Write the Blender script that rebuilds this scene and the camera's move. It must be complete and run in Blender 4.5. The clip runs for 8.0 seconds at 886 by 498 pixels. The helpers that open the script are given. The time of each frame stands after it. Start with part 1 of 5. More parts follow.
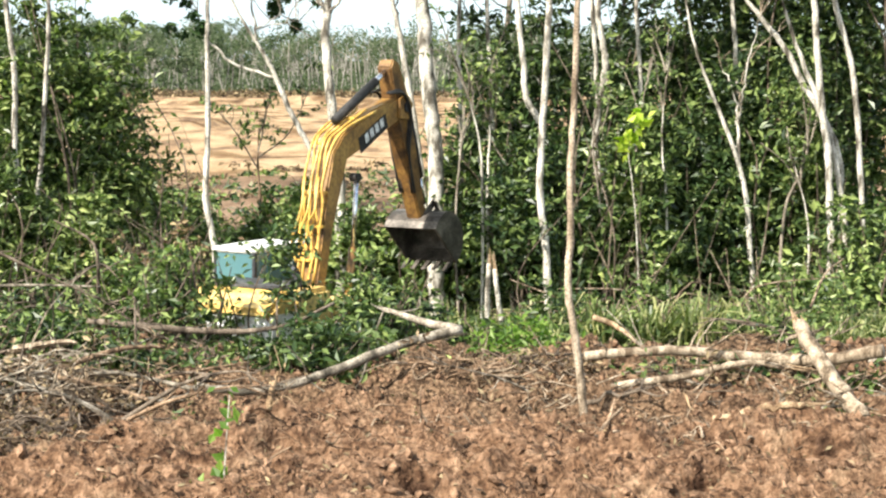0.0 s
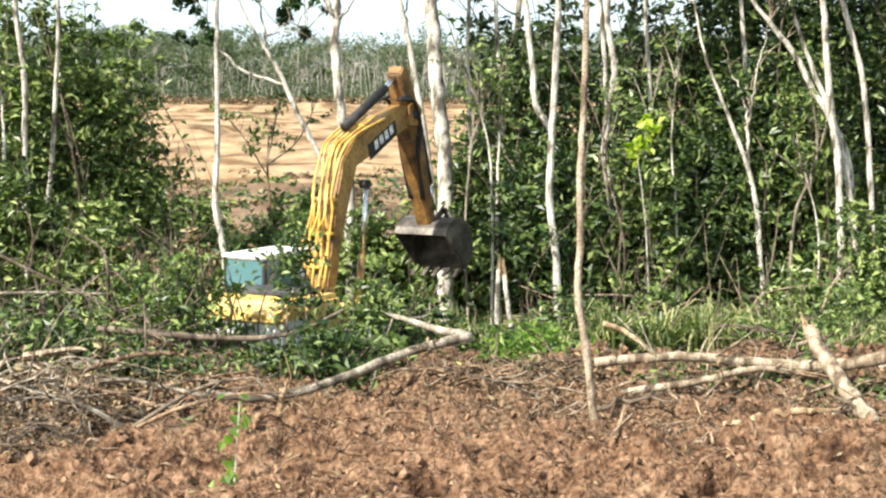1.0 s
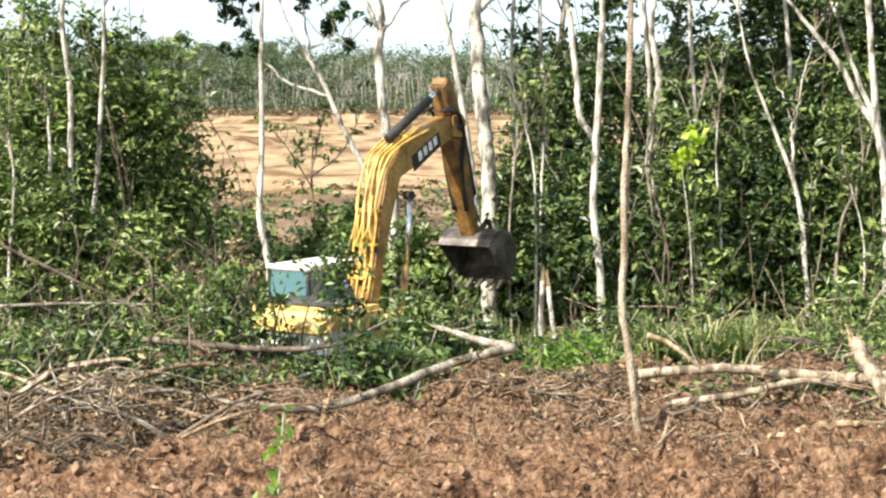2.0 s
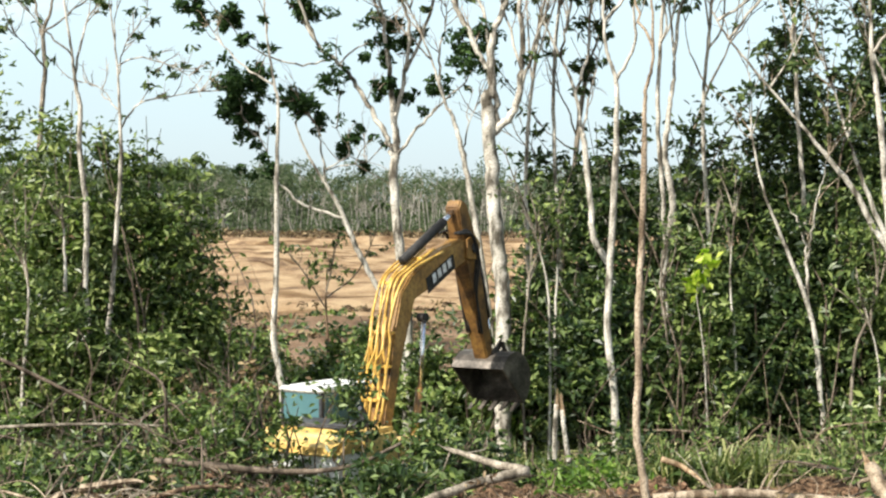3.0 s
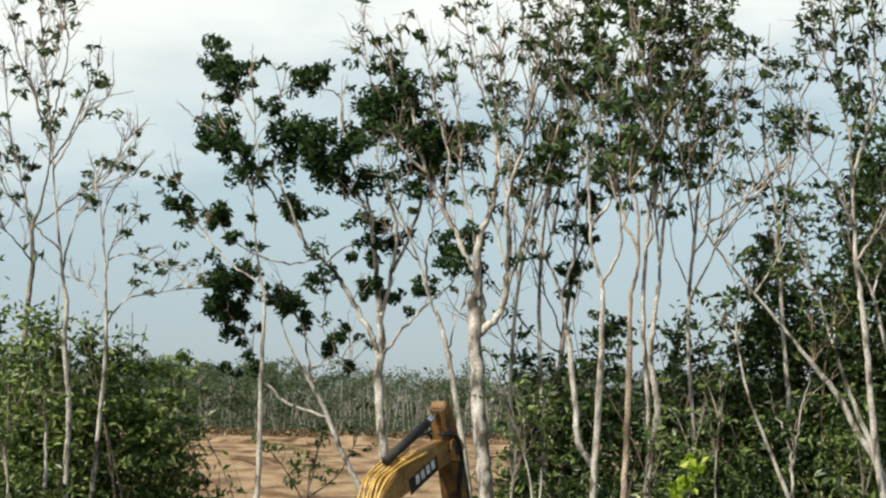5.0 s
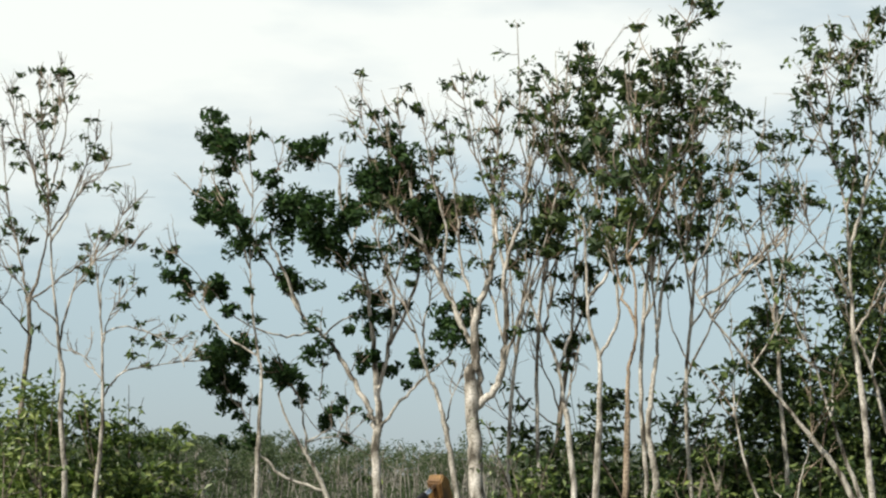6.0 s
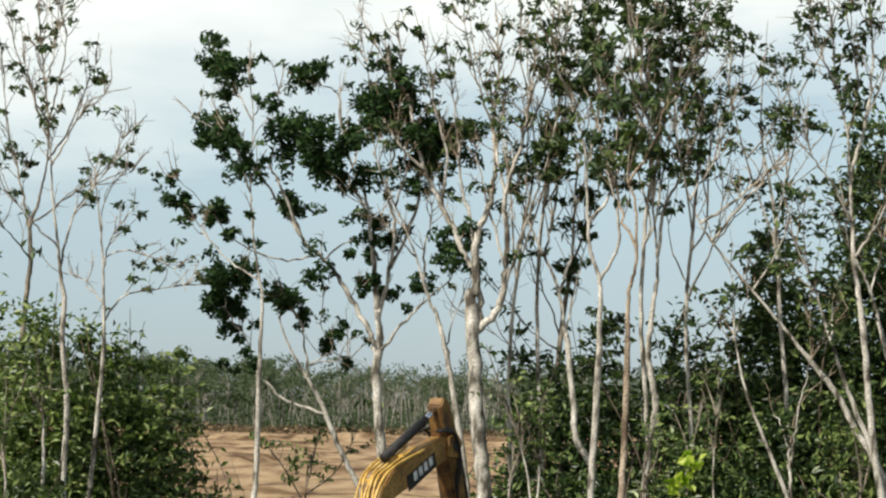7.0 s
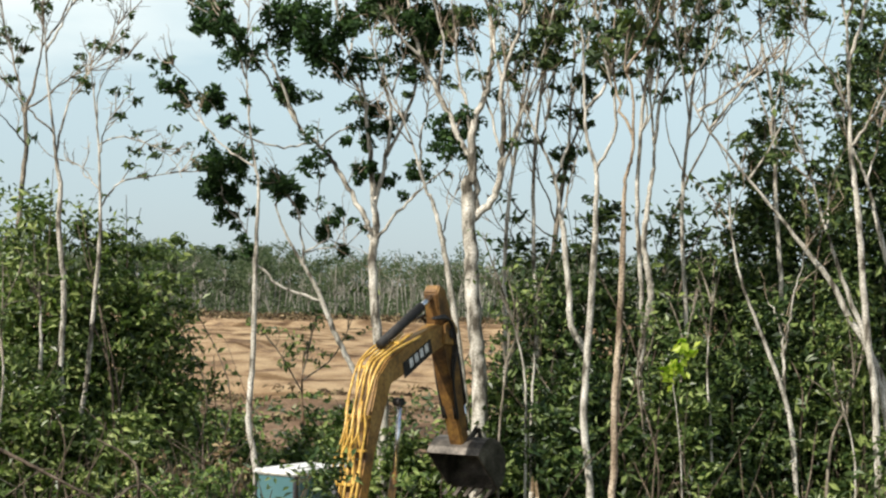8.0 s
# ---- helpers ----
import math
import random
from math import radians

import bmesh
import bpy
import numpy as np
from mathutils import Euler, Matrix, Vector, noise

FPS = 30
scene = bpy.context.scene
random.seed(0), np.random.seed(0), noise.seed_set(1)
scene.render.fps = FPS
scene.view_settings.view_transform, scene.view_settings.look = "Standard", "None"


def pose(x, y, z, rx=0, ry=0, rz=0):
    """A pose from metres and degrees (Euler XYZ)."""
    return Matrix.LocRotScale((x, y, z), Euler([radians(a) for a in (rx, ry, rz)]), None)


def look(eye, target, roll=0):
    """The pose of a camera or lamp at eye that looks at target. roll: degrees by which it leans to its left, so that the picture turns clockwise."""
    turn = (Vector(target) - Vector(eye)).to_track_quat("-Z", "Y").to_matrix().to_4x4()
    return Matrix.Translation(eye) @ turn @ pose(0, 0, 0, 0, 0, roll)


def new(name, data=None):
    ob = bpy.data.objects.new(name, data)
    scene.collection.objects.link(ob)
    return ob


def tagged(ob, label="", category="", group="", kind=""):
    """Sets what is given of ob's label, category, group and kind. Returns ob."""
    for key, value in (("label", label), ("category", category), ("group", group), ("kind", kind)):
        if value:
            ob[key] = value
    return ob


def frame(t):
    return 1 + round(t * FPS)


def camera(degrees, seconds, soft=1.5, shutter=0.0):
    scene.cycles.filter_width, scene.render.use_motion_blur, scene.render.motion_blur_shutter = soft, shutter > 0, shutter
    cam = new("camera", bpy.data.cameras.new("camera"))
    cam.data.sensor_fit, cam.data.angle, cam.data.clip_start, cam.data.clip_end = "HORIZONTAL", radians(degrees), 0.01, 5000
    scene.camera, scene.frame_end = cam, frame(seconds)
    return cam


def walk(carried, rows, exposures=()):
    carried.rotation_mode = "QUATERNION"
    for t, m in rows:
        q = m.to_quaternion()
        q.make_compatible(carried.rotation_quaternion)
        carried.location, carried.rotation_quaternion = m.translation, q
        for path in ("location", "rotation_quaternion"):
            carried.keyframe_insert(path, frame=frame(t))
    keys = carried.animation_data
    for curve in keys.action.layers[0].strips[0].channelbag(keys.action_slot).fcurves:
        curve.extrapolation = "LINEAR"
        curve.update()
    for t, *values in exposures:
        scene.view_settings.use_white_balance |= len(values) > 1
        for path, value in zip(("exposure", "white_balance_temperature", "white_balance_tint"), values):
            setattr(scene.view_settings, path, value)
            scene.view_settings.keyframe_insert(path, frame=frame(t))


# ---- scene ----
EYE = 5.2
cam = camera(26.0, 8.0, soft=2.3)
# seconds, yaw, pitch, roll in degrees: a hand-held camera that stands in one place and tilts up
ROWS = [
    (0.0, -1.852, -5.679, 0.247),
    (0.5, -1.756, -5.486, 0.212),
    (1.0, -1.560, -5.486, 0.094),
    (2.3, -0.030, -4.900, 0.010),
    (2.5, 0.000, -4.529, 0.000),
    (2.7, 0.080, -3.446, 0.060),
    (3.0, 0.179, -1.504, 0.265),
    (3.5, -0.047, -0.216, 0.956),
    (4.0, -0.336, 1.046, 1.088),
    (4.5, -0.284, 2.718, 1.093),
    (5.0, -0.185, 4.486, 1.144),
    (5.2, -0.185, 5.470, 1.120),
    (5.7, -0.205, 6.760, 1.130),
    (6.3, -0.234, 6.267, 1.120),
    (6.5, -0.197, 5.816, 1.122),
    (7.0, -0.249, 4.391, 1.156),
    (7.5, -0.361, 2.502, 1.207),
    (8.0, -0.433, 1.041, 1.345),
]
EXPOSURES = [(0, 1.25), (1.0, 1.23), (2.5, 1.13), (3.0, 0.75), (3.5, 0.5), (4.5, 0.16), (5.0, 0.06), (6.5, 0.04), (7.0, 0.1), (7.5, 0.2), (8, 0.32)]
walk(cam, [(t, pose(0, 0, EYE, 0, 0, yaw) @ pose(0, 0, 0, 90 + pitch, 0, 0) @ pose(0, 0, 0, 0, 0, roll)) for t, yaw, pitch, roll in ROWS], EXPOSURES)

# ---------------------------------------------------------------- light
SUN_AZ, SUN_EL = radians(-134), radians(43)
world = bpy.data.worlds.new("sky")
scene.world = world
world.use_nodes = True
wn, wl = world.node_tree.nodes, world.node_tree.links
sky = wn.new("ShaderNodeTexSky")
sky.sky_type = "NISHITA"
sky.sun_disc = False
sky.sun_elevation, sky.sun_rotation = SUN_EL, SUN_AZ
sky.air_density, sky.dust_density, sky.ozone_density = 1.0, 0.4, 2.0
wtc = wn.new("ShaderNodeTexCoord")
wmap = wn.new("ShaderNodeMapping")
wmap.inputs["Scale"].default_value = (1.0, 1.0, 3.2)
wmap.inputs["Location"].default_value = (0.35, 0.2, 0.1)
wnoise = wn.new("ShaderNodeTexNoise")
wnoise.inputs["Scale"].default_value = 3.0
wnoise.inputs["Detail"].default_value = 6.0
wramp = wn.new("ShaderNodeValToRGB")
wramp.color_ramp.elements[0].color = (0.1, 0.1, 0.1, 1)
wramp.color_ramp.elements[0].position, wramp.color_ramp.elements[1].position = 0.68, 0.92
wmix = wn.new("ShaderNodeMixRGB")
wmix.inputs[2].default_value = (9.2, 9.6, 9.2, 1)
wl.new(wtc.outputs["Generated"], wmap.inputs["Vector"])
wl.new(wmap.outputs[0], wnoise.inputs["Vector"])
wsep = wn.new("ShaderNodeSeparateXYZ")
wl.new(wtc.outputs["Generated"], wsep.inputs[0])
wup = wn.new("ShaderNodeMath")
wup.operation = "MULTIPLY_ADD"
wup.inputs[1].default_value = 2.0
# a bank of cloud that stands up to about 25 degrees, breaking up towards a clear zenith
wcap = wn.new("ShaderNodeValToRGB")
for _ in range(3):
    wcap.color_ramp.elements.new(0.5)
for cap, (p, v) in zip(wcap.color_ramp.elements, ((0.0, 0.0), (0.12, 0.07), (0.23, 0.24), (0.42, 0.24), (0.75, 0.04))):
    cap.position, cap.color = p, (v, v, v, 1)
wl.new(wsep.outputs["Z"], wcap.inputs[0])
wl.new(wcap.outputs[0], wup.inputs[0])
wl.new(wnoise.outputs["Fac"], wup.inputs[2])
wside = wn.new("ShaderNodeMath")
wside.operation = "MULTIPLY_ADD"
wside.inputs[1].default_value = -0.45
wl.new(wsep.outputs["X"], wside.inputs[0])
wl.new(wup.outputs[0], wside.inputs[2])
wl.new(wside.outputs[0], wramp.inputs[0])
wl.new(wramp.outputs[0], wmix.inputs[0])
wtint = wn.new("ShaderNodeMixRGB")
wtint.blend_type = "MULTIPLY"
wtint.inputs[0].default_value = 1.0
wtint.inputs[2].default_value = (0.85, 0.925, 1.0, 1)
wl.new(sky.outputs[0], wtint.inputs[1])
# humid haze that thins out overhead
whaze = wn.new("ShaderNodeMixRGB")
wair = wn.new("ShaderNodeValToRGB")
for air, (p, v) in zip(wair.color_ramp.elements, ((0.0, (0.305, 0.395, 0.475, 1)), (0.13, (0.495, 0.635, 0.66, 1)))):
    air.position, air.color = p, v
wbright = wn.new("ShaderNodeVectorMath")
wbright.operation = "SCALE"
wbright.inputs["Scale"].default_value = 10.0
wl.new(wsep.outputs["Z"], wair.inputs[0])
wl.new(wair.outputs[0], wbright.inputs[0])
wl.new(wbright.outputs[0], whaze.inputs[2])
wthin = wn.new("ShaderNodeValToRGB")
for air, (p, v) in zip(wthin.color_ramp.elements, ((0.1, 0.75), (0.7, 0.1))):
    air.position, air.color = p, (v, v, v, 1)
wl.new(wsep.outputs["Z"], wthin.inputs[0])
wl.new(wthin.outputs[0], whaze.inputs[0])
wl.new(wtint.outputs[0], whaze.inputs[1])
wl.new(whaze.outputs[0], wmix.inputs[1])
wl.new(wmix.outputs[0], wn["Background"].inputs["Color"])
wn["Background"].inputs["Strength"].default_value = 0.102

sun_data = bpy.data.lights.new("sun", "SUN")
sun_data.energy, sun_data.angle, sun_data.color = 5.0, radians(0.6), (1.0, 0.94, 0.84)
sun = new("sun", sun_data)
sun_way = Vector((math.sin(SUN_AZ) * math.cos(SUN_EL), math.cos(SUN_AZ) * math.cos(SUN_EL), math.sin(SUN_EL)))
sun.matrix_world = look(sun_way * 60, (0, 0, 0))


# ---------------------------------------------------------------- materials
def material(name, rough=0.8, metal=0.0, spec=0.3):
    mat = bpy.data.materials.new(name)
    mat.use_nodes = True
    b = mat.node_tree.nodes["Principled BSDF"]
    b.inputs["Roughness"].default_value, b.inputs["Metallic"].default_value = rough, metal
    b.inputs["Specular IOR Level"].default_value = spec
    return mat, mat.node_tree.nodes, mat.node_tree.links, b


def ramp(nodes, stops):
    r = nodes.new("ShaderNodeValToRGB")
    el = r.color_ramp.elements
    while len(el) < len(stops):
        el.new(0.5)
    for e, (p, c) in zip(el, stops):
        e.position, e.color = p, (*c, 1)
    return r


def noise_tex(nodes, links, scale, detail=4.0, vector=None, stretch=None):
    n = nodes.new("ShaderNodeTexNoise")
    n.inputs["Scale"].default_value, n.inputs["Detail"].default_value = scale, detail
    if vector is None:
        vector = nodes.new("ShaderNodeTexCoord").outputs["Object"]
    if stretch:
        m = nodes.new("ShaderNodeMapping")
        m.inputs["Scale"].default_value = stretch
        links.new(vector, m.inputs["Vector"])
        vector = m.outputs[0]
    links.new(vector, n.inputs["Vector"])
    return n


def mix(nodes, links, fac, a, b, how="MIX"):
    m = nodes.new("ShaderNodeMixRGB")
    m.blend_type = how
    for i, s in ((0, fac), (1, a), (2, b)):
        if isinstance(s, bpy.types.NodeSocket):
            links.new(s, m.inputs[i])
        elif i == 0:
            m.inputs[0].default_value = s
        else:
            m.inputs[i].default_value = (*s, 1)
    return m.outputs[0]


def bump(nodes, links, height, strength, dist, b):
    n = nodes.new("ShaderNodeBump")
    n.inputs["Strength"].default_value, n.inputs["Distance"].default_value = strength, dist
    links.new(height, n.inputs["Height"])
    links.new(n.outputs[0], b.inputs["Normal"])


def rough_stuff(name, dark, mid, light, scale=3.0, rough=0.85, metal=0.0, spec=0.3, bumps=(0.5, 0.02), stretch=None, fine=6.0):
    """Two scales of noise between three colours, with relief."""
    mat, n, l, b = material(name, rough, metal, spec)
    a = noise_tex(n, l, scale, 5, stretch=stretch)
    c = noise_tex(n, l, scale * fine, 4, stretch=stretch)
    col = ramp(n, [(0.3, dark), (0.52, mid), (0.75, light)])
    l.new(a.outputs["Fac"], col.inputs[0])
    var = ramp(n, [(0.3, (0.55, 0.55, 0.55)), (0.7, (1.25, 1.25, 1.25))])
    l.new(c.outputs["Fac"], var.inputs[0])
    l.new(mix(n, l, 1.0, col.outputs[0], var.outputs[0], "MULTIPLY"), b.inputs["Base Color"])
    bump(n, l, c.outputs["Fac"], bumps[0], bumps[1], b)
    return mat


def leaf_material(name, dark, mid, light, glow=0.35, rough=0.45, spec=0.35):
    mat, n, l, b = material(name, rough, 0.0, spec)
    geo = n.new("ShaderNodeNewGeometry")
    col = ramp(n, [(0.0, dark), (0.55, mid), (1.0, light)])
    l.new(geo.outputs["Random Per Island"], col.inputs[0])
    patch = noise_tex(n, l, 0.9, 3)
    var = ramp(n, [(0.3, (0.7, 0.75, 0.7)), (0.7, (1.2, 1.15, 1.1))])
    l.new(patch.outputs["Fac"], var.inputs[0])
    c = mix(n, l, 1.0, col.outputs[0], var.outputs[0], "MULTIPLY")
    l.new(c, b.inputs["Base Color"])
    tr = n.new("ShaderNodeBsdfTranslucent")
    l.new(mix(n, l, 1.0, c, (1.0, 1.45, 0.5), "MULTIPLY"), tr.inputs["Color"])
    sh = n.new("ShaderNodeMixShader")
    sh.inputs[0].default_value = glow
    l.new(b.outputs[0], sh.inputs[1])
    l.new(tr.outputs[0], sh.inputs[2])
    l.new(sh.outputs[0], n["Material Output"].inputs["Surface"])
    return mat


def bark_material(name, dark, mid, light, scale=5.0):
    mat, n, l, b = material(name, 0.85, 0.0, 0.2)
    a = noise_tex(n, l, scale, 5, stretch=(1, 1, 0.35))
    c = noise_tex(n, l, scale * 7, 3)
    col = ramp(n, [(0.38, dark), (0.5, mid), (0.72, light)])
    l.new(a.outputs["Fac"], col.inputs[0])
    var = ramp(n, [(0.34, (0.42, 0.4, 0.37)), (0.52, (1.0, 1.0, 1.0)), (0.7, (1.18, 1.18, 1.18))])
    l.new(c.outputs["Fac"], var.inputs[0])
    l.new(mix(n, l, 1.0, col.outputs[0], var.outputs[0], "MULTIPLY"), b.inputs["Base Color"])
    bump(n, l, c.outputs["Fac"], 0.5, 0.02, b)
    return mat


BARK_WHITE = bark_material("pale_bark", (0.1, 0.088, 0.068), (0.43, 0.4, 0.34), (0.74, 0.705, 0.63))
BARK_CREAM = bark_material("cream_bark", (0.12, 0.088, 0.058), (0.31, 0.245, 0.175), (0.52, 0.435, 0.33))
BARK_GREY = bark_material("grey_bark", (0.07, 0.06, 0.045), (0.2, 0.17, 0.13), (0.42, 0.37, 0.3))
# dirty yellow, darkened further: the arm's shade is put into the colour
ARM_YELLOW = rough_stuff("dirty_shaded_yellow_paint", (0.05, 0.026, 0.012), (0.17, 0.086, 0.024), (0.3, 0.165, 0.04), 2.5, 0.55, 0.0, 0.4, (0.2, 0.006))
BARK_BROWN = bark_material("brown_bark", (0.07, 0.045, 0.028), (0.2, 0.13, 0.08), (0.38, 0.27, 0.18))
WOOD_RAW = bark_material("splintered_wood", (0.16, 0.1, 0.055), (0.32, 0.22, 0.13), (0.47, 0.36, 0.23), 8)
BARK_DARK = bark_material("dark_bark", (0.04, 0.03, 0.022), (0.115, 0.088, 0.064), (0.24, 0.19, 0.145), 6)
BARK_TAN = bark_material("tan_bark", (0.07, 0.05, 0.032), (0.215, 0.16, 0.11), (0.4, 0.32, 0.235), 6)
WOOD_PALE = bark_material("stripped_pale_bark", (0.11, 0.078, 0.05), (0.28, 0.22, 0.155), (0.48, 0.4, 0.3), 7)
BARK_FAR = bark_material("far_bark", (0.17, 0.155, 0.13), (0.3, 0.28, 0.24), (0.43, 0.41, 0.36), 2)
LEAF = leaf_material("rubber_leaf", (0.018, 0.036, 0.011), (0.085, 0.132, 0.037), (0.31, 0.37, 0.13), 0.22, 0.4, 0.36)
# lighter copy of LEAF: the left thicket's sun is put into its colour
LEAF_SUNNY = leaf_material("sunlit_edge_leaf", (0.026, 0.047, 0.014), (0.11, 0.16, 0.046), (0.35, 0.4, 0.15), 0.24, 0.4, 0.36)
# dark leaf; in the right thicket its colour carries the trees' shade
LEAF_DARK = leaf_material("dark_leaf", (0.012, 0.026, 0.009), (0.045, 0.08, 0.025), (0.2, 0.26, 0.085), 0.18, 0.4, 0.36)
# crown leaves darkened: silhouette shade against bright sky is put into the colour
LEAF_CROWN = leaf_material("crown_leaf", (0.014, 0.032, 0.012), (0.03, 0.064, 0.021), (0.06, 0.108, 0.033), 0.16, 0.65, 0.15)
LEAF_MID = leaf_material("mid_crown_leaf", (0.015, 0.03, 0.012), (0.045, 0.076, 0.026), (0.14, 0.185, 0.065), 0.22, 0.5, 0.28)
LEAF_LIGHT = leaf_material("fresh_leaf", (0.06, 0.12, 0.02), (0.13, 0.22, 0.04), (0.24, 0.33, 0.07), 0.45)
LEAF_LIME = leaf_material("lime_leaf", (0.26, 0.34, 0.03), (0.38, 0.46, 0.05), (0.5, 0.56, 0.08), 0.45)
# dry leaf, darkened: shade in the gaps of the heaps is put into colour
LEAF_DRY = leaf_material("dry_leaf", (0.028, 0.018, 0.011), (0.115, 0.075, 0.044), (0.36, 0.275, 0.17), 0.12, 0.8)
LEAF_RUST = leaf_material("withered_leaf", (0.06, 0.036, 0.02), (0.17, 0.112, 0.062), (0.38, 0.29, 0.17), 0.15, 0.8)
# paler, greyer leaf green: the haze of distance is put into the colour
LEAF_FAR = leaf_material("hazy_far_leaf", (0.048, 0.068, 0.041), (0.094, 0.12, 0.072), (0.15, 0.172, 0.115), 0.25, 0.95, 0.05)
GRASS = leaf_material("grass_blade", (0.045, 0.075, 0.02), (0.13, 0.165, 0.05), (0.38, 0.36, 0.17), 0.25)
# boom paint darkened, pipes brightened: shade and sun are put into these colours
YELLOW = rough_stuff("yellow_paint", (0.09, 0.045, 0.018), (0.29, 0.155, 0.038), (0.44, 0.265, 0.075), 2.0, 0.45, 0.0, 0.5, (0.1, 0.004))
PIPE_YELLOW = rough_stuff("yellow_pipe", (0.36, 0.2, 0.035), (0.62, 0.38, 0.075), (0.74, 0.51, 0.14), 4.0, 0.4, 0.0, 0.5, (0.1, 0.003))
RUBBER = rough_stuff("black_rubber", (0.012, 0.012, 0.012), (0.025, 0.024, 0.023), (0.06, 0.05, 0.045), 6.0, 0.6)
HOOD_YELLOW = rough_stuff("faded_yellow_paint", (0.46, 0.28, 0.07), (0.66, 0.45, 0.14), (0.76, 0.57, 0.23), 1.5, 0.45, 0.0, 0.5, (0.08, 0.003))
STEEL = rough_stuff("worn_steel", (0.04, 0.034, 0.028), (0.11, 0.095, 0.08), (0.25, 0.215, 0.18), 3.0, 0.5, 0.5, 0.5, (0.4, 0.01))
CHROME = rough_stuff("chrome_rod", (0.65, 0.65, 0.66), (0.78, 0.78, 0.8), (0.85, 0.85, 0.86), 5.0, 0.22, 1.0, 0.5, (0.02, 0.001))
WHITE = rough_stuff("white_paint", (0.55, 0.55, 0.53), (0.74, 0.74, 0.72), (0.82, 0.82, 0.8), 2.0, 0.4, 0.0, 0.5, (0.05, 0.002))
GREY = rough_stuff("dark_grey_paint", (0.03, 0.03, 0.032), (0.06, 0.06, 0.063), (0.12, 0.11, 0.1), 3.0, 0.5)
GLASS, gn, gl, gb = material("cab_glass", 0.05, 0.0, 0.6)
gb.inputs["Base Color"].default_value = (0.1, 0.21, 0.23, 1)
gb.inputs["Transmission Weight"].default_value = 0.25


def ground_material():
    mat, n, l, b = material("earth", 0.95, 0.0, 0.1)
    geo = n.new("ShaderNodeNewGeometry").outputs["Position"]
    sep = n.new("ShaderNodeSeparateXYZ")
    l.new(geo, sep.inputs[0])
    clod = noise_tex(n, l, 7.0, 9, geo)
    fine = noise_tex(n, l, 16.0, 9, geo)
    soil = ramp(n, [(0.36, (0.105, 0.057, 0.033)), (0.48, (0.22, 0.127, 0.074)), (0.66, (0.36, 0.222, 0.137))])
    l.new(clod.outputs["Fac"], soil.inputs[0])
    # dark patches scattered over the soil, tan earth elsewhere
    dark_patches = ramp(n, [(0.33, (0.24, 0.22, 0.22)), (0.42, (0.78, 0.75, 0.72)), (0.55, (1, 1, 1)), (0.7, (1.05, 1.16, 1.2))])
    l.new(noise_tex(n, l, 1.3, 7, geo, (0.8, 1.2, 1)).outputs["Fac"], dark_patches.inputs[0])
    patchy_soil = mix(n, l, 1.0, soil.outputs[0], dark_patches.outputs[0], "MULTIPLY")
    far = noise_tex(n, l, 0.8, 9, geo, (0.35, 0.13, 1))
    far.inputs["Roughness"].default_value = 0.65
    rut = n.new("ShaderNodeTexWave")
    rut.bands_direction = "Y"
    rut.inputs["Scale"].default_value, rut.inputs["Distortion"].default_value = 0.008, 26.0
    rut.inputs["Detail"].default_value, rut.inputs["Detail Scale"].default_value = 4.0, 2.2
    l.new(geo, rut.inputs["Vector"])
    rut_line = ramp(n, [(0.0, (0.42, 0.37, 0.32)), (0.06, (0.62, 0.57, 0.52)), (0.15, (1, 1, 1))])
    l.new(rut.outputs["Fac"], rut_line.inputs[0])
    sand = ramp(n, [(0.36, (0.19, 0.118, 0.07)), (0.47, (0.38, 0.25, 0.138)), (0.6, (0.54, 0.385, 0.225))])
    l.new(far.outputs["Fac"], sand.inputs[0])
    # turned red-brown earth between the trees, pale graded sand out in the clearing
    edge = n.new("ShaderNodeMath")
    edge.operation = "MULTIPLY_ADD"
    wob = noise_tex(n, l, 0.06, 4, geo)
    l.new(wob.outputs["Fac"], edge.inputs[0])
    edge.inputs[1].default_value = 70.0
    l.new(sep.outputs["Y"], edge.inputs[2])
    far_fac = n.new("ShaderNodeMapRange")
    far_fac.inputs["From Min"].default_value, far_fac.inputs["From Max"].default_value = 138, 150
    l.new(edge.outputs[0], far_fac.inputs["Value"])
    scrub = ramp(n, [(0.4, (0.075, 0.05, 0.03)), (0.5, (0.2, 0.125, 0.075)), (0.62, (0.31, 0.205, 0.13))])
    l.new(noise_tex(n, l, 0.25, 6, geo, (1, 0.4, 1)).outputs["Fac"], scrub.inputs[0])
    mid_fac = n.new("ShaderNodeMapRange")
    mid_fac.inputs["From Min"].default_value, mid_fac.inputs["From Max"].default_value = 46, 60
    l.new(sep.outputs["Y"], mid_fac.inputs["Value"])
    litter = ramp(n, [(0.38, (0.06, 0.038, 0.023)), (0.5, (0.17, 0.105, 0.062)), (0.66, (0.32, 0.21, 0.13))])
    l.new(noise_tex(n, l, 14.0, 8, geo, (1, 1, 1)).outputs["Fac"], litter.inputs[0])
    strewn = n.new("ShaderNodeMath")
    strewn.operation = "MULTIPLY_ADD"
    l.new(noise_tex(n, l, 0.7, 5, geo).outputs["Fac"], strewn.inputs[0])
    strewn.inputs[1].default_value = 9.0
    l.new(sep.outputs["Y"], strewn.inputs[2])
    strewn_fac = n.new("ShaderNodeMapRange")
    strewn_fac.inputs["From Min"].default_value, strewn_fac.inputs["From Max"].default_value = 31.4, 33.0
    strewn_fac.inputs["To Max"].default_value = 0.95
    l.new(strewn.outputs[0], strewn_fac.inputs["Value"])
    near = mix(n, l, strewn_fac.outputs[0], patchy_soil, litter.outputs[0])
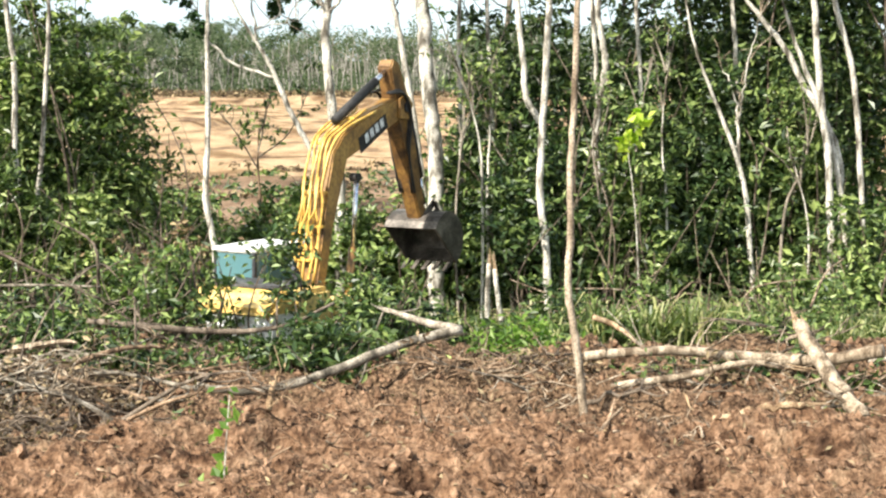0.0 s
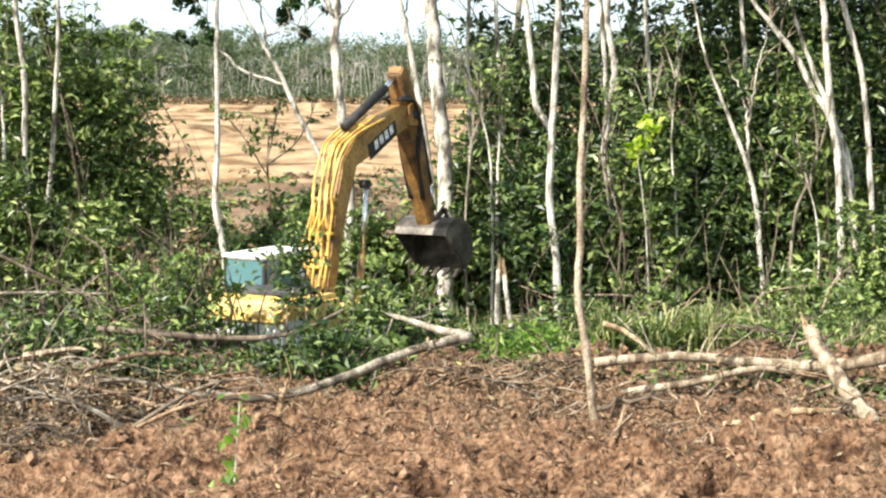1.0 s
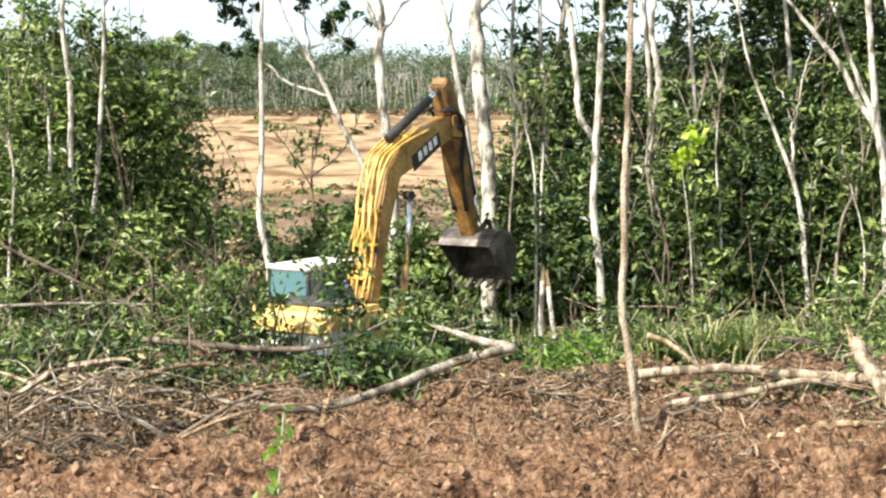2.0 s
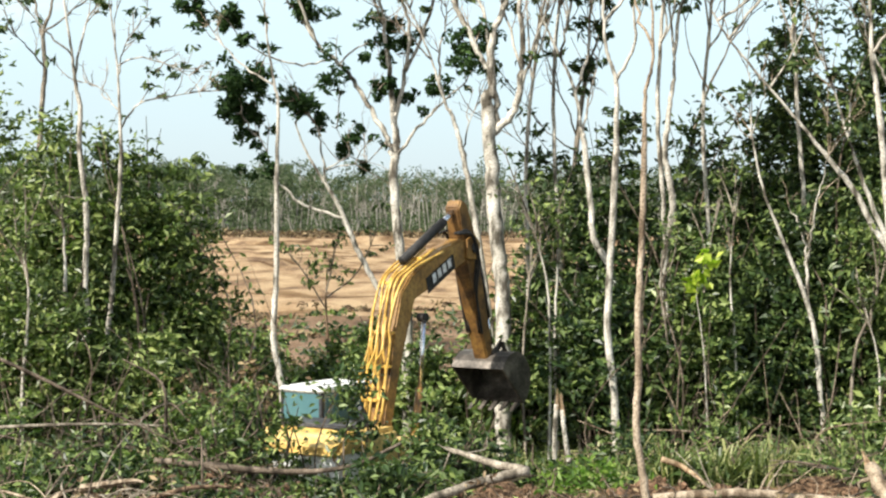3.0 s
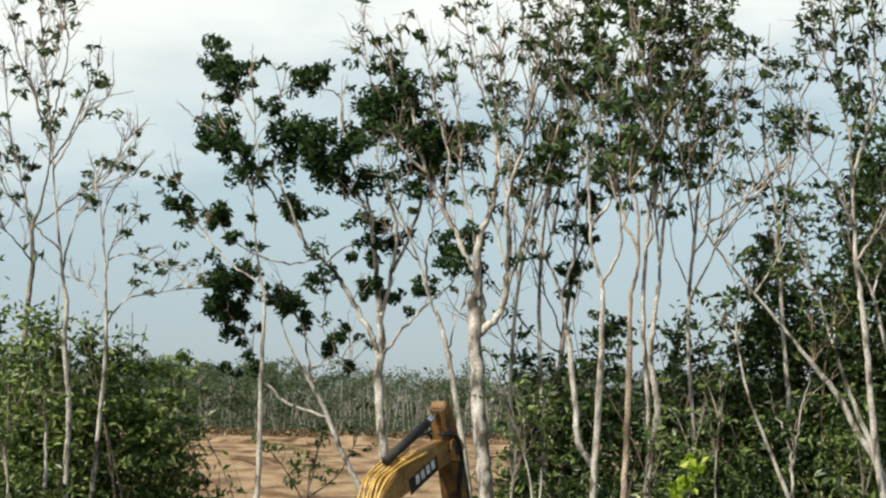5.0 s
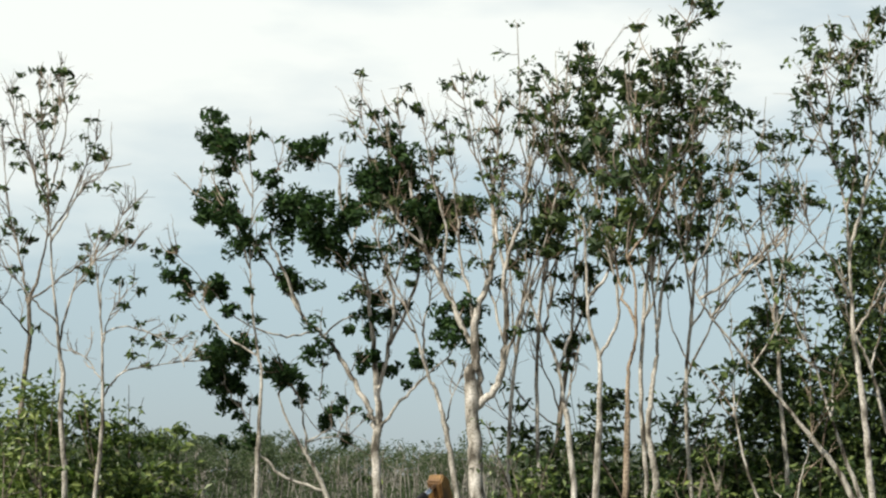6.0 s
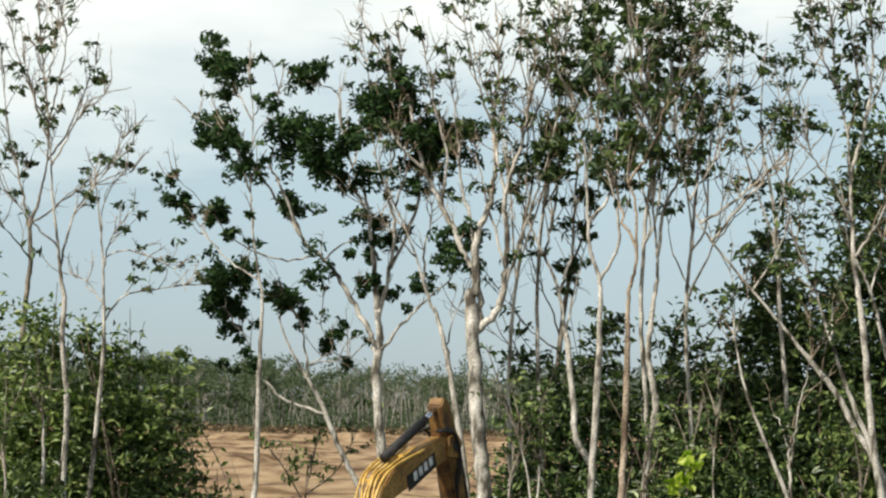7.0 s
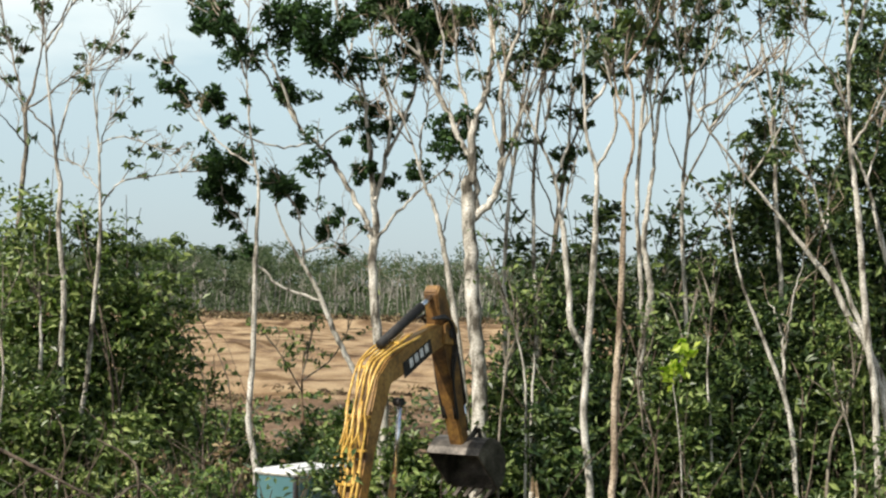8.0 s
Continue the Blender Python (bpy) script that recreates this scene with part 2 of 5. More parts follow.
    c = mix(n, l, mid_fac.outputs[0], near, scrub.outputs[0])
    c = mix(n, l, far_fac.outputs[0], c, mix(n, l, 1.0, sand.outputs[0], rut_line.outputs[0], "MULTIPLY"))
    wood_fac = n.new("ShaderNodeMapRange")
    wood_fac.inputs["From Min"].default_value, wood_fac.inputs["From Max"].default_value = 345, 362
    l.new(sep.outputs["Y"], wood_fac.inputs["Value"])
    c = mix(n, l, wood_fac.outputs[0], c, (0.06, 0.075, 0.03))
    var = ramp(n, [(0.3, (0.6, 0.6, 0.6)), (0.7, (1.2, 1.2, 1.2))])
    l.new(fine.outputs["Fac"], var.inputs[0])
    l.new(mix(n, l, 1.0, c, var.outputs[0], "MULTIPLY"), b.inputs["Base Color"])
    bump(n, l, fine.outputs["Fac"], 1.0, 0.16, b)
    return mat


EARTH = ground_material()
CLOD = rough_stuff("earth_clod", (0.08, 0.046, 0.028), (0.21, 0.125, 0.076), (0.36, 0.225, 0.142), 6.0, 0.95, 0.0, 0.1, (0.8, 0.03))


# ---------------------------------------------------------------- mesh helpers
class Geo:
    """Collects points and faces for one mesh."""

    def __init__(self):
        self.v, self.f, self.n = [], [], 0

    def add(self, verts, faces):
        self.v.append(np.asarray(verts, dtype=float).reshape(-1, 3))
        self.f.extend([tuple(i + self.n for i in face) for face in faces])
        self.n += len(self.v[-1])

    def mesh(self, name, mat, smooth=False):
        me = bpy.data.meshes.new(name)
        me.from_pydata(np.concatenate(self.v).tolist(), [], self.f)
        me.materials.append(mat)
        if smooth:
            me.polygons.foreach_set("use_smooth", [True] * len(me.polygons))
        me.update()
        return me


def part(name, geo, mat, parent=None, label="", smooth=False, kind=""):
    ob = new(name, geo.mesh(name, mat, smooth) if isinstance(geo, Geo) else geo)
    if parent:
        ob.parent = parent
    return tagged(ob, label, kind=kind)


def spline(points, steps):
    """A smooth line through the points."""
    p = [np.array(q, dtype=float) for q in points]
    p = [2 * p[0] - p[1]] + p + [2 * p[-1] - p[-2]]
    out = []
    for i in range(1, len(p) - 2):
        for s in range(steps):
            t = s / steps
            out.append(0.5 * (2 * p[i] + (p[i + 1] - p[i - 1]) * t + (2 * p[i - 1] - 5 * p[i] + 4 * p[i + 1] - p[i + 2]) * t * t + (3 * p[i] - p[i - 1] - 3 * p[i + 1] + p[i + 2]) * t ** 3))
    out.append(p[-2])
    return np.array(out)


def tube(geo, line, radii, sides=8, lumpy=0.0, rng=None):
    line = np.asarray(line, dtype=float)
    k = len(line)
    radii = np.interp(np.linspace(0, 1, k), np.linspace(0, 1, len(radii)), radii)
    way = np.gradient(line, axis=0)
    way /= np.linalg.norm(way, axis=1, keepdims=True) + 1e-9
    ref = np.array([0.0, 0.0, 1.0]) if abs(way[0][2]) < 0.7 else np.array([0.0, 1.0, 0.0])
    a = np.cross(way, ref)
    a /= np.linalg.norm(a, axis=1, keepdims=True) + 1e-9
    b = np.cross(way, a)
    ang = np.linspace(0, 2 * np.pi, sides, endpoint=False)
    rad = np.repeat(radii[:, None], sides, 1)
    if lumpy and rng is not None:
        rad = rad * (1 + rng.uniform(-lumpy, lumpy, rad.shape))
    v = line[:, None] + rad[..., None] * (np.cos(ang)[None, :, None] * a[:, None] + np.sin(ang)[None, :, None] * b[:, None])
    f = []
    for i in range(k - 1):
        for j in range(sides):
            j2 = (j + 1) % sides
            f.append((i * sides + j, i * sides + j2, (i + 1) * sides + j2, (i + 1) * sides + j))
    f.append(tuple(range(sides))[::-1])
    f.append(tuple((k - 1) * sides + j for j in range(sides)))
    geo.add(v.reshape(-1, 3), f)


def unit(v):
    return v / (np.linalg.norm(v, axis=-1, keepdims=True) + 1e-9)


def ball(rng, n, r):
    """n points spread through a ball of radius r."""
    return unit(rng.normal(size=(n, 3))) * (r * rng.uniform(0, 1, n) ** 0.4)[:, None]


def leaves(geo, centres, size, rng, droop=0.35, slim=0.42):
    """One folded, pointed leaf at each centre."""
    c = np.asarray(centres)
    n = len(c)
    s = size * rng.uniform(0.6, 1.3, n)[:, None]
    d = unit(rng.normal(size=(n, 3)) * (1, 1, 0.6) - (0, 0, droop))
    # blades turn their upper side to the light
    side = unit(np.cross(d, rng.normal(size=(n, 3)) * 0.75 + (-0.3, -0.45, 0.75)))
    up = np.cross(side, d)
    base, tip = c - d * s * 0.5, c + d * s * 0.5 - up * s * 0.1
    mid = c + up * s * 0.08
    l, r = mid + side * s * slim * 0.5, mid - side * s * slim * 0.5
    v = np.stack([base, l, tip, r], 1).reshape(-1, 3)
    geo.add(v, [(4 * i + a, 4 * i + b, 4 * i + e) for i in range(n) for a, b, e in ((0, 1, 2), (0, 2, 3))])


def box(geo, lo, hi, bevel=0.03):
    bm = bmesh.new()
    bmesh.ops.create_cube(bm, size=1)
    lo, hi = Vector(lo), Vector(hi)
    for v in bm.verts:
        v.co = Vector((lo[i] + (v.co[i] + 0.5) * (hi[i] - lo[i]) for i in range(3)))
    if bevel:
        bmesh.ops.bevel(bm, geom=bm.edges[:], offset=min(bevel, 0.4 * min(hi - lo)), segments=2, affect="EDGES")
    add_bm(geo, bm)


def add_bm(geo, bm):
    bm.verts.index_update()
    geo.add([v.co[:] for v in bm.verts], [[v.index for v in f.verts] for f in bm.faces])
    bm.free()


def slab(geo, outline, x0, x1, bevel=0.02):
    """A side outline in (y, z), carried across from x0 to x1."""
    bm = bmesh.new()
    face = bm.faces.new([bm.verts.new((x0, y, z)) for y, z in outline])
    ext = bmesh.ops.extrude_face_region(bm, geom=[face])
    bmesh.ops.translate(bm, verts=[e for e in ext["geom"] if isinstance(e, bmesh.types.BMVert)], vec=(x1 - x0, 0, 0))
    bmesh.ops.recalc_face_normals(bm, faces=bm.faces[:])
    if bevel:
        bmesh.ops.bevel(bm, geom=bm.edges[:], offset=bevel, segments=2, affect="EDGES")
    add_bm(geo, bm)


# ---------------------------------------------------------------- ground
def smooth(a, b, t):
    t = min(1.0, max(0.0, (t - a) / (b - a)))
    return t * t * (3 - 2 * t)


def ground(x, y):
    """Height of the earth: a pushed-up bank of soil, then the lower ground of the trees and the clearing."""
    p = Vector((x, y, 0))
    z = -1.4 * smooth(32.5, 36.5, y + 0.5 * noise.noise(p * 0.3))
    z += 0.35 * smooth(27, 31, y) * (1 - smooth(32.5, 36, y)) * (0.6 + noise.noise(p * 0.45))
    if y < 45:
        near = smooth(16, 21, y)
        z += near * (0.24 * noise.fractal(p * 0.8, 0.8, 2.0, 4) + 0.17 * noise.fractal(p * 2.8, 0.6, 2.1, 4))
        # low ridges left by the blade, and torn-out pits
        z += near * (1 - smooth(29, 31, y)) * (0.2 * noise.noise(Vector((x * 0.45 + 3, y * 1.7, 1))) + 0.1 * noise.noise(Vector((x * 1.1, y * 4.2, 6))))
        z -= near * (1 - smooth(30, 33, y)) * 0.34 * smooth(0.2, 0.45, noise.noise(p * 1.15 + Vector((7, 3, 0))))
    elif y < 340:
        k = smooth(45, 70, y)
        q = smooth(85, 130, y) * (1 - smooth(300, 345, y))
        h = 1.6 * noise.noise(Vector((x * 0.022, y * 0.013, 3))) + 0.7 * noise.noise(Vector((x * 0.09, y * 0.05, 9)))
        step = h / 0.55
        cut = math.floor(step) + smooth(0.35, 0.65, step - math.floor(step))
        z += q * 0.55 * cut + k * 0.1 * noise.fractal(Vector((x * 0.4, y * 0.25, 5)), 0.5, 2.1, 4)
    return z


def steps(lo, first, stages, end):
    """Values from lo: each stage is (up to, growth, largest step)."""
    vals, step = [lo], first
    for upto, grow, most in stages:
        while vals[-1] < upto:
            step = min(step * grow, most)
            vals.append(vals[-1] + step)
    return vals + [end]


def build_ground():
    half = steps(0.0, 0.0037, [(0.27, 1.0, 0.0037), (10, 1.14, 3)], 12.0)
    slope = [-q for q in half[:0:-1]] + half
    back = [-q + 21.4 for q in steps(0.0, 0.09, [(1300, 1.25, 300)], 1500)][::-1]
    ys = back + steps(21.5, 0.085, [(34.5, 1.0, 0.085), (345, 1.03, 1.3), (3500, 1.15, 400)], 4000)
    nx, ny = len(slope), len(ys)
    v = []
    for y in ys:
        wide = min(400, max(20, y))
        v.extend((q * wide, y, ground(q * wide, y)) for q in slope)
    f = [(j * nx + i, j * nx + i + 1, (j + 1) * nx + i + 1, (j + 1) * nx + i) for j in range(ny - 1) for i in range(nx - 1)]
    g = Geo()
    g.add(v, f)
    tagged(part("ground", g, EARTH, smooth=True), "red-brown turned earth running out to a pale sandy clearing", "ground", kind="structure")


build_ground()



# ---------------------------------------------------------------- trees
def tree(label, trunk, r, limbs=(), crown=(0.55, 40, 0.17), bark=BARK_WHITE, leaf=LEAF_CROWN, seed=1, twig=1.3, clump=14, tight=0.13):
    """A tree: trunk line from the root up, its radius, limbs (where on the trunk, end, radius), and crown (where it starts, twigs, leaf size)."""
    rng = np.random.default_rng(seed)
    r *= 0.8
    x, y, z = trunk[0]
    root = new("tree")
    root.location = (x, y, ground(x, y) - 0.05)
    o = np.array(root.location)
    pts = [(x, y, o[2])] + [p for p in trunk[1:]]
    line = spline(pts, 9) - o
    line[1:-1] += rng.normal(size=(len(line) - 2, 3)) * min(r, 0.1) * 0.13
    g = Geo()
    tube(g, line, [r * 1.15, r * 0.95, r * 0.85, r * 0.66, r * 0.4, r * 0.1], 10, 0.11, rng)
    part("trunk", g, bark, root, smooth=True)
    branches = [(line[int(len(line) * crown[0]):], r * 0.45)]
    for s, end, br in limbs:
        a = line[min(len(line) - 2, int(s * (len(line) - 1)))]
        e = np.array(end) - o
        k = np.linalg.norm(e - a)
        m = (a + e) / 2 + rng.normal(size=3) * 0.025 * k + (0, 0, -0.03 * k)
        q = spline([a, a * 0.72 + m * 0.28 + rng.normal(size=3) * 0.02 * k, m, m * 0.4 + e * 0.6 + rng.normal(size=3) * 0.03 * k, e], 5)
        g = Geo()
        tube(g, q, [br, br * 0.8, br * 0.6, br * 0.2], 7, 0.06, rng)
        part("limb", g, bark, root, smooth=True)
        branches.append((q[int(len(q) * 0.35):], br * 0.5))
    tw, lf = Geo(), Geo()
    weights = np.array([len(b[0]) for b in branches], dtype=float)
    second = []
    for i in range(max(4, crown[1] // 3)):
        b, br = branches[rng.choice(len(branches), p=weights / weights.sum())]
        a = b[rng.integers(0, max(1, len(b) - 2))]
        way = unit(unit(b[-1] - b[0]) * 0.9 + rng.normal(size=3) * (0.45, 0.4, 0.3) + (0, 0, 0.45))
        ln = twig * rng.uniform(1.0, 3.0)
        q = spline([a, a + way * ln * 0.5 + rng.normal(size=3) * 0.05 * ln, a + way * ln + (0, 0, 0.12 * ln)], 4)
        tube(tw, q, [max(0.024, br * 0.5), 0.018, 0.009], 5)
        second.append(q)
    for i in range(int(crown[1] * 2.2)):
        q = second[i % len(second)]
        k = rng.integers(2, len(q))
        a = q[k]
        way = unit(unit(q[-1] - q[0]) * 0.7 + rng.normal(size=3) * 0.7 + (0, 0, 0.25))
        ln = twig * rng.uniform(0.25, 0.75)
        e = a + way * ln
        tube(tw, spline([a, a + way * ln * 0.5 + rng.normal(size=3) * 0.07 * ln, e], 2), [0.011, 0.009, 0.005], 4)
        for _ in range(2):
            a2 = a + (e - a) * rng.uniform(0.3, 0.9)
            tube(tw, [a2, a2 + unit(way + rng.normal(size=3) * 0.8) * ln * rng.uniform(0.3, 0.7)], [0.007, 0.004], 3)
        leaves(lf, e + ball(rng, clump, tight * 1.7) * (1.15, 1.15, 0.5) - (0, 0, 0.05), crown[2], rng, 0.5)
    part("twig_mass", tw, BARK_WHITE if leaf is LEAF_MID else BARK_GREY, root, kind="stuff")
    part("crown", lf, leaf, root)
    return tagged(root, label, "tree", "rubber trees round the clearing")


class RubberTree:
    """A tall thin-crowned tree: a trunk line from the root up, then its limbs one by one, then twigs and leaves."""

    def __init__(self, label, trunk, r, bark, leaf, seed):
        self.rng, self.bark, self.leaf = np.random.default_rng(seed), bark, leaf
        r *= 0.8
        x, y, _ = trunk[0]
        self.root = new("tree")
        self.root.location = (x, y, ground(x, y) - 0.05)
        self.o = np.array(self.root.location)
        foot = [(x, y, self.o[2])] + [p for p in trunk if p[2] > self.o[2] + 0.4]
        line = spline(foot, 8) - self.o
        line[1:-1] += self.rng.normal(size=(len(line) - 2, 3)) * r * 0.09
        g = Geo()
        tube(g, line, [r * 1.2, r, r * 0.93, r * 0.82, r * 0.5, r * 0.32, r * 0.2, 0.014], 10, 0.07, self.rng)
        part("trunk", g, bark, self.root, smooth=True)
        self.bearers, self.wood = [(line[int(len(line) * 0.72):], r * 0.3)], line[2:]
        self.tw, self.lf = Geo(), Geo()
        tagged(self.root, label, "tree", "rubber trees round the clearing")

    def limb(self, pts, r, bunches=0, size=0.3):
        """A limb that grows out of the nearest wood, with dense leaf bunches round its outer half."""
        rng = self.rng
        q = np.array(pts) - self.o
        q[0] = self.wood[np.argmin(np.linalg.norm((self.wood - q[0]) * (1, 0.3, 1), axis=1))]
        r *= 0.85
        q = spline(q, 6)
        self.wood = np.concatenate([self.wood, q[2:]])
        q[1:-1] += rng.normal(size=(len(q) - 2, 3)) * 0.018
        g = Geo()
        tube(g, q, [r, r * 0.85, r * 0.62, r * 0.4, 0.01], 8, 0.07, rng)
        part("limb", g, self.bark, self.root, smooth=True)
        self.bearers.append((q[int(len(q) * 0.28):], r * 0.4))
        for _ in range(bunches):
            a = q[int(len(q) * rng.uniform(0.45, 0.999))]
            c = a + rng.normal(size=3) * (0.6, 0.6, 0.5) * size * 1.3
            tube(self.tw, spline([a, (a + c) / 2 + (0, 0, 0.05), c], 2), [0.014, 0.01, 0.006], 4)
            for _ in range(6):
                m = c + rng.normal(size=3) * (0.55, 0.55, 0.5) * size
                n = int(30 * rng.uniform(0.5, 1.4) * (size / 0.35) ** 1.2)
                leaves(self.lf, m + ball(rng, n, size * rng.uniform(0.35, 0.72)) * (1.05, 1.05, 0.85), 0.2, rng, 0.5)

    def twigs(self, rate=3.0, bare=0.3, scale=1.0):
        """rate: twigs to the metre of limb; bare: share of twig ends without leaves; scale: of twigs and leaf umbrellas."""
        rng = self.rng
        for b, br in self.bearers:
            long = np.linalg.norm(np.diff(b, axis=0), axis=1).sum()
            way0 = unit(b[-1] - b[0])
            for _ in range(int(long * rate) + 2):
                a = b[min(len(b) - 2, int(rng.random() ** 0.9 * len(b)))]
                way = unit(way0 * 0.8 + rng.normal(size=3) * (0.5, 0.5, 0.35) + (0, 0, 0.35))
                ln = scale * rng.uniform(0.5, 1.5)
                q = spline([a, a + way * ln * 0.5 + rng.normal(size=3) * 0.07 * ln, a + way * ln + (0, 0, 0.1 * ln)], 3)
                tube(self.tw, q, [max(0.013, br * 0.45), 0.011, 0.006], 4)
                for fork in range(3):
                    a2 = q[rng.integers(2, len(q))]
                    w2 = unit(way + rng.normal(size=3) * 0.75 + (0, 0, 0.1))
                    e = a2 + w2 * scale * rng.uniform(0.2, 0.6)
                    tube(self.tw, [a2, (a2 + e) / 2 + rng.normal(size=3) * 0.03, e], [0.008, 0.006, 0.004], 3)
                    if fork < 2 and rng.random() > bare:
                        # a flat umbrella of drooping leaves at the twig's end
                        n = int(rng.integers(8, 20) * min(1.0, 0.15 + scale))
                        leaves(self.lf, e + ball(rng, n, scale * rng.uniform(0.16, 0.34)) * (1.25, 1.25, 0.6) - (0, 0, 0.04), 0.27 * (0.6 + 0.4 * scale), rng, 0.6)
        part("twig_mass", self.tw, BARK_CREAM if self.bark is BARK_WHITE else BARK_GREY, self.root, kind="stuff")
        part("crown", self.lf, self.leaf, self.root)


def shrub(label, x, y, w, d, h, n, leaf=LEAF, size=0.17, seed=1, base=None, hang=1.0, stems=7):
    """Leaf clumps on forking stems over an uneven mound of width w, depth d, height h."""
    rng = np.random.default_rng(seed)
    root = new("shrub")
    z0 = ground(x, y) if base is None else base
    root.location = (x, y, z0 - 0.05)
    st, lf = Geo(), Geo()
    for i in range(stems):
        a = np.array([rng.uniform(-w, w) * 0.3, rng.uniform(-d, d) * 0.3, 0])
        e = np.array([rng.uniform(-w, w) * 0.45, rng.uniform(-d, d) * 0.45, h * rng.uniform(0.6, 1.0)])
        m = (a + e) / 2 + rng.normal(size=3) * 0.12 * h
        tube(st, spline([a, m, e], 5), [0.035, 0.02, 0.008], 5)
    k = max(4, n // 22)
    u = rng.uniform(-1, 1, (k * 3, 2))
    u = u[(np.abs(u) ** 3).sum(1) < 1][:k]
    lump = np.array([noise.noise(Vector((x + a * w * 0.5, y + b * d * 0.5, seed)) * 0.9) for a, b in u])
    top = h * (1 - 0.4 * (np.abs(u) ** 3).sum(1)) * (0.88 + 0.5 * lump)
    zz = top * rng.uniform(0.0, 1.0, len(u)) ** (1 / (1 + 0.6 * hang))
    c = np.stack([u[:, 0] * w / 2, u[:, 1] * d / 2, zz], 1)
    c[:, :2] *= 1 + 0.35 * np.array([noise.noise(Vector((a * 2, b * 2, q * 0.7 + seed))) for a, b, q in zip(u[:, 0], u[:, 1], zz)])[:, None]
    rad = 0.09 + 0.24 * rng.random(len(c)) ** 1.6
    pts = np.concatenate([q + rng.normal(size=(22, 3)) * r * (1.25, 1.1, 0.55) for q, r in zip(c, rad)])
    pts[:, 2] = np.maximum(pts[:, 2], 0.05)
    leaves(lf, pts, size, rng)
    part("stem_mass", st, BARK_DARK, root, kind="stuff")
    part("foliage", lf, leaf, root)
    return tagged(root, label, "shrub")


PALE = "tall pale-barked rubber tree with sparse leaves"
THIN = "slender pale rubber tree with thin bare upper branches"
# left-hand stand, rising out of the thicket
grown = RubberTree("slender grey tree with bare fanning branches behind the thicket", [(-10.57, 48, 0.27), (-10.44, 48, 3.4), (-10.19, 48, 7.45), (-10.11, 48, 8.3), (-10.16, 48, 9.29), (-9.99, 48, 9.76), (-9.9, 48, 10.26), (-9.79, 48, 10.9), (-9.79, 48, 11.91), (-10, 48, 13.49), (-10.17, 48, 14.94)], 0.085, BARK_GREY, LEAF_MID, 3)
grown.limb([(-10.05, 48, 9.19), (-10.47, 48.3, 10.21), (-10.97, 48.6, 11.97), (-11.17, 48.9, 13.48)], 0.04)
grown.limb([(-10.15, 48, 8.47), (-10.55, 47.6, 9), (-10.9, 47.2, 9.38)], 0.03)
grown.limb([(-9.79, 48, 10.9), (-9.36, 48.2, 11.65), (-9, 48.3, 12.7), (-8.7, 48.5, 13.61)], 0.035)
grown.limb([(-10, 48, 9.33), (-9.46, 47.6, 9.73), (-8.31, 47.3, 10.56), (-7.45, 46.9, 11.8)], 0.035)
grown.limb([(-9.82, 48, 11.48), (-10.28, 48.3, 12.67), (-10.83, 48.6, 13.88), (-11.01, 48.9, 14.82)], 0.03)
grown.limb([(-9.79, 48, 11.91), (-9.47, 47.7, 13.03), (-9.32, 47.5, 14.13), (-9.59, 47.2, 14.93)], 0.03)
grown.twigs(rate=4.4, bare=0.66, scale=0.6)
grown = RubberTree(THIN, [(-8.24, 44, 1.73), (-8.35, 44, 3.16), (-8.32, 44, 4.84), (-8.48, 44, 6.37), (-8.46, 44, 7.15), (-8.57, 44, 7.79), (-8.65, 44, 8.44), (-8.81, 44, 9.52), (-8.89, 44, 10.43), (-8.98, 44, 11.35), (-9.1, 44, 12.41), (-9.23, 44, 13.33)], 0.085, BARK_WHITE, LEAF_MID, 4)
grown.limb([(-8.55, 44, 7.96), (-8.4, 44.3, 9.16), (-7.83, 44.6, 10.13), (-7.05, 44.9, 11.12)], 0.035)
grown.limb([(-8.7, 44, 8.47), (-9.19, 43.7, 8.96), (-9.67, 43.5, 9.57), (-10.02, 43.2, 10.05)], 0.03)
grown.limb([(-8.87, 44, 10.3), (-8.45, 44.2, 11.25), (-7.99, 44.3, 11.95), (-7.17, 44.5, 12.26)], 0.035)
grown.limb([(-8.98, 44, 11.35), (-9.25, 43.5, 11.92), (-9.43, 42.9, 12.86)], 0.03)
grown.limb([(-9.05, 44, 12.14), (-8.98, 44.5, 13.15), (-8.9, 44.9, 14.05)], 0.025)
grown.twigs(rate=4.0, bare=0.74, scale=0.6)
grown = RubberTree(THIN, [(-7.99, 44, 1.08), (-7.85, 44, 1.99), (-7.73, 44, 3.03), (-7.62, 44, 4.58), (-7.53, 44, 6.13), (-7.57, 44, 7.29), (-7.61, 44, 8.2), (-7.74, 44, 9.24), (-7.84, 44, 9.88), (-7.91, 44, 9.8), (-7.87, 44, 10.32)], 0.075, BARK_WHITE, LEAF_MID, 5)
grown.limb([(-7.57, 44, 6.81), (-7.15, 44.3, 7.35), (-6.29, 44.6, 7.58), (-5.61, 44.9, 7.7)], 0.03)
grown.limb([(-7.67, 44, 7.97), (-7.35, 43.6, 8.73), (-6.73, 43.2, 9.35)], 0.022)
grown.limb([(-7.59, 44, 7.2), (-8.07, 44.2, 7.72), (-8.58, 44.5, 7.86)], 0.022)
grown.limb([(-7.68, 44, 8.23), (-6.96, 43.6, 8.35), (-5.99, 43.3, 8.02), (-5.55, 42.9, 7.44)], 0.025)
grown.limb([(-7.74, 44, 8.75), (-7.66, 44.5, 9.85), (-7.09, 44.9, 10.38)], 0.02)
grown.twigs(rate=3.8, bare=0.72, scale=0.56)
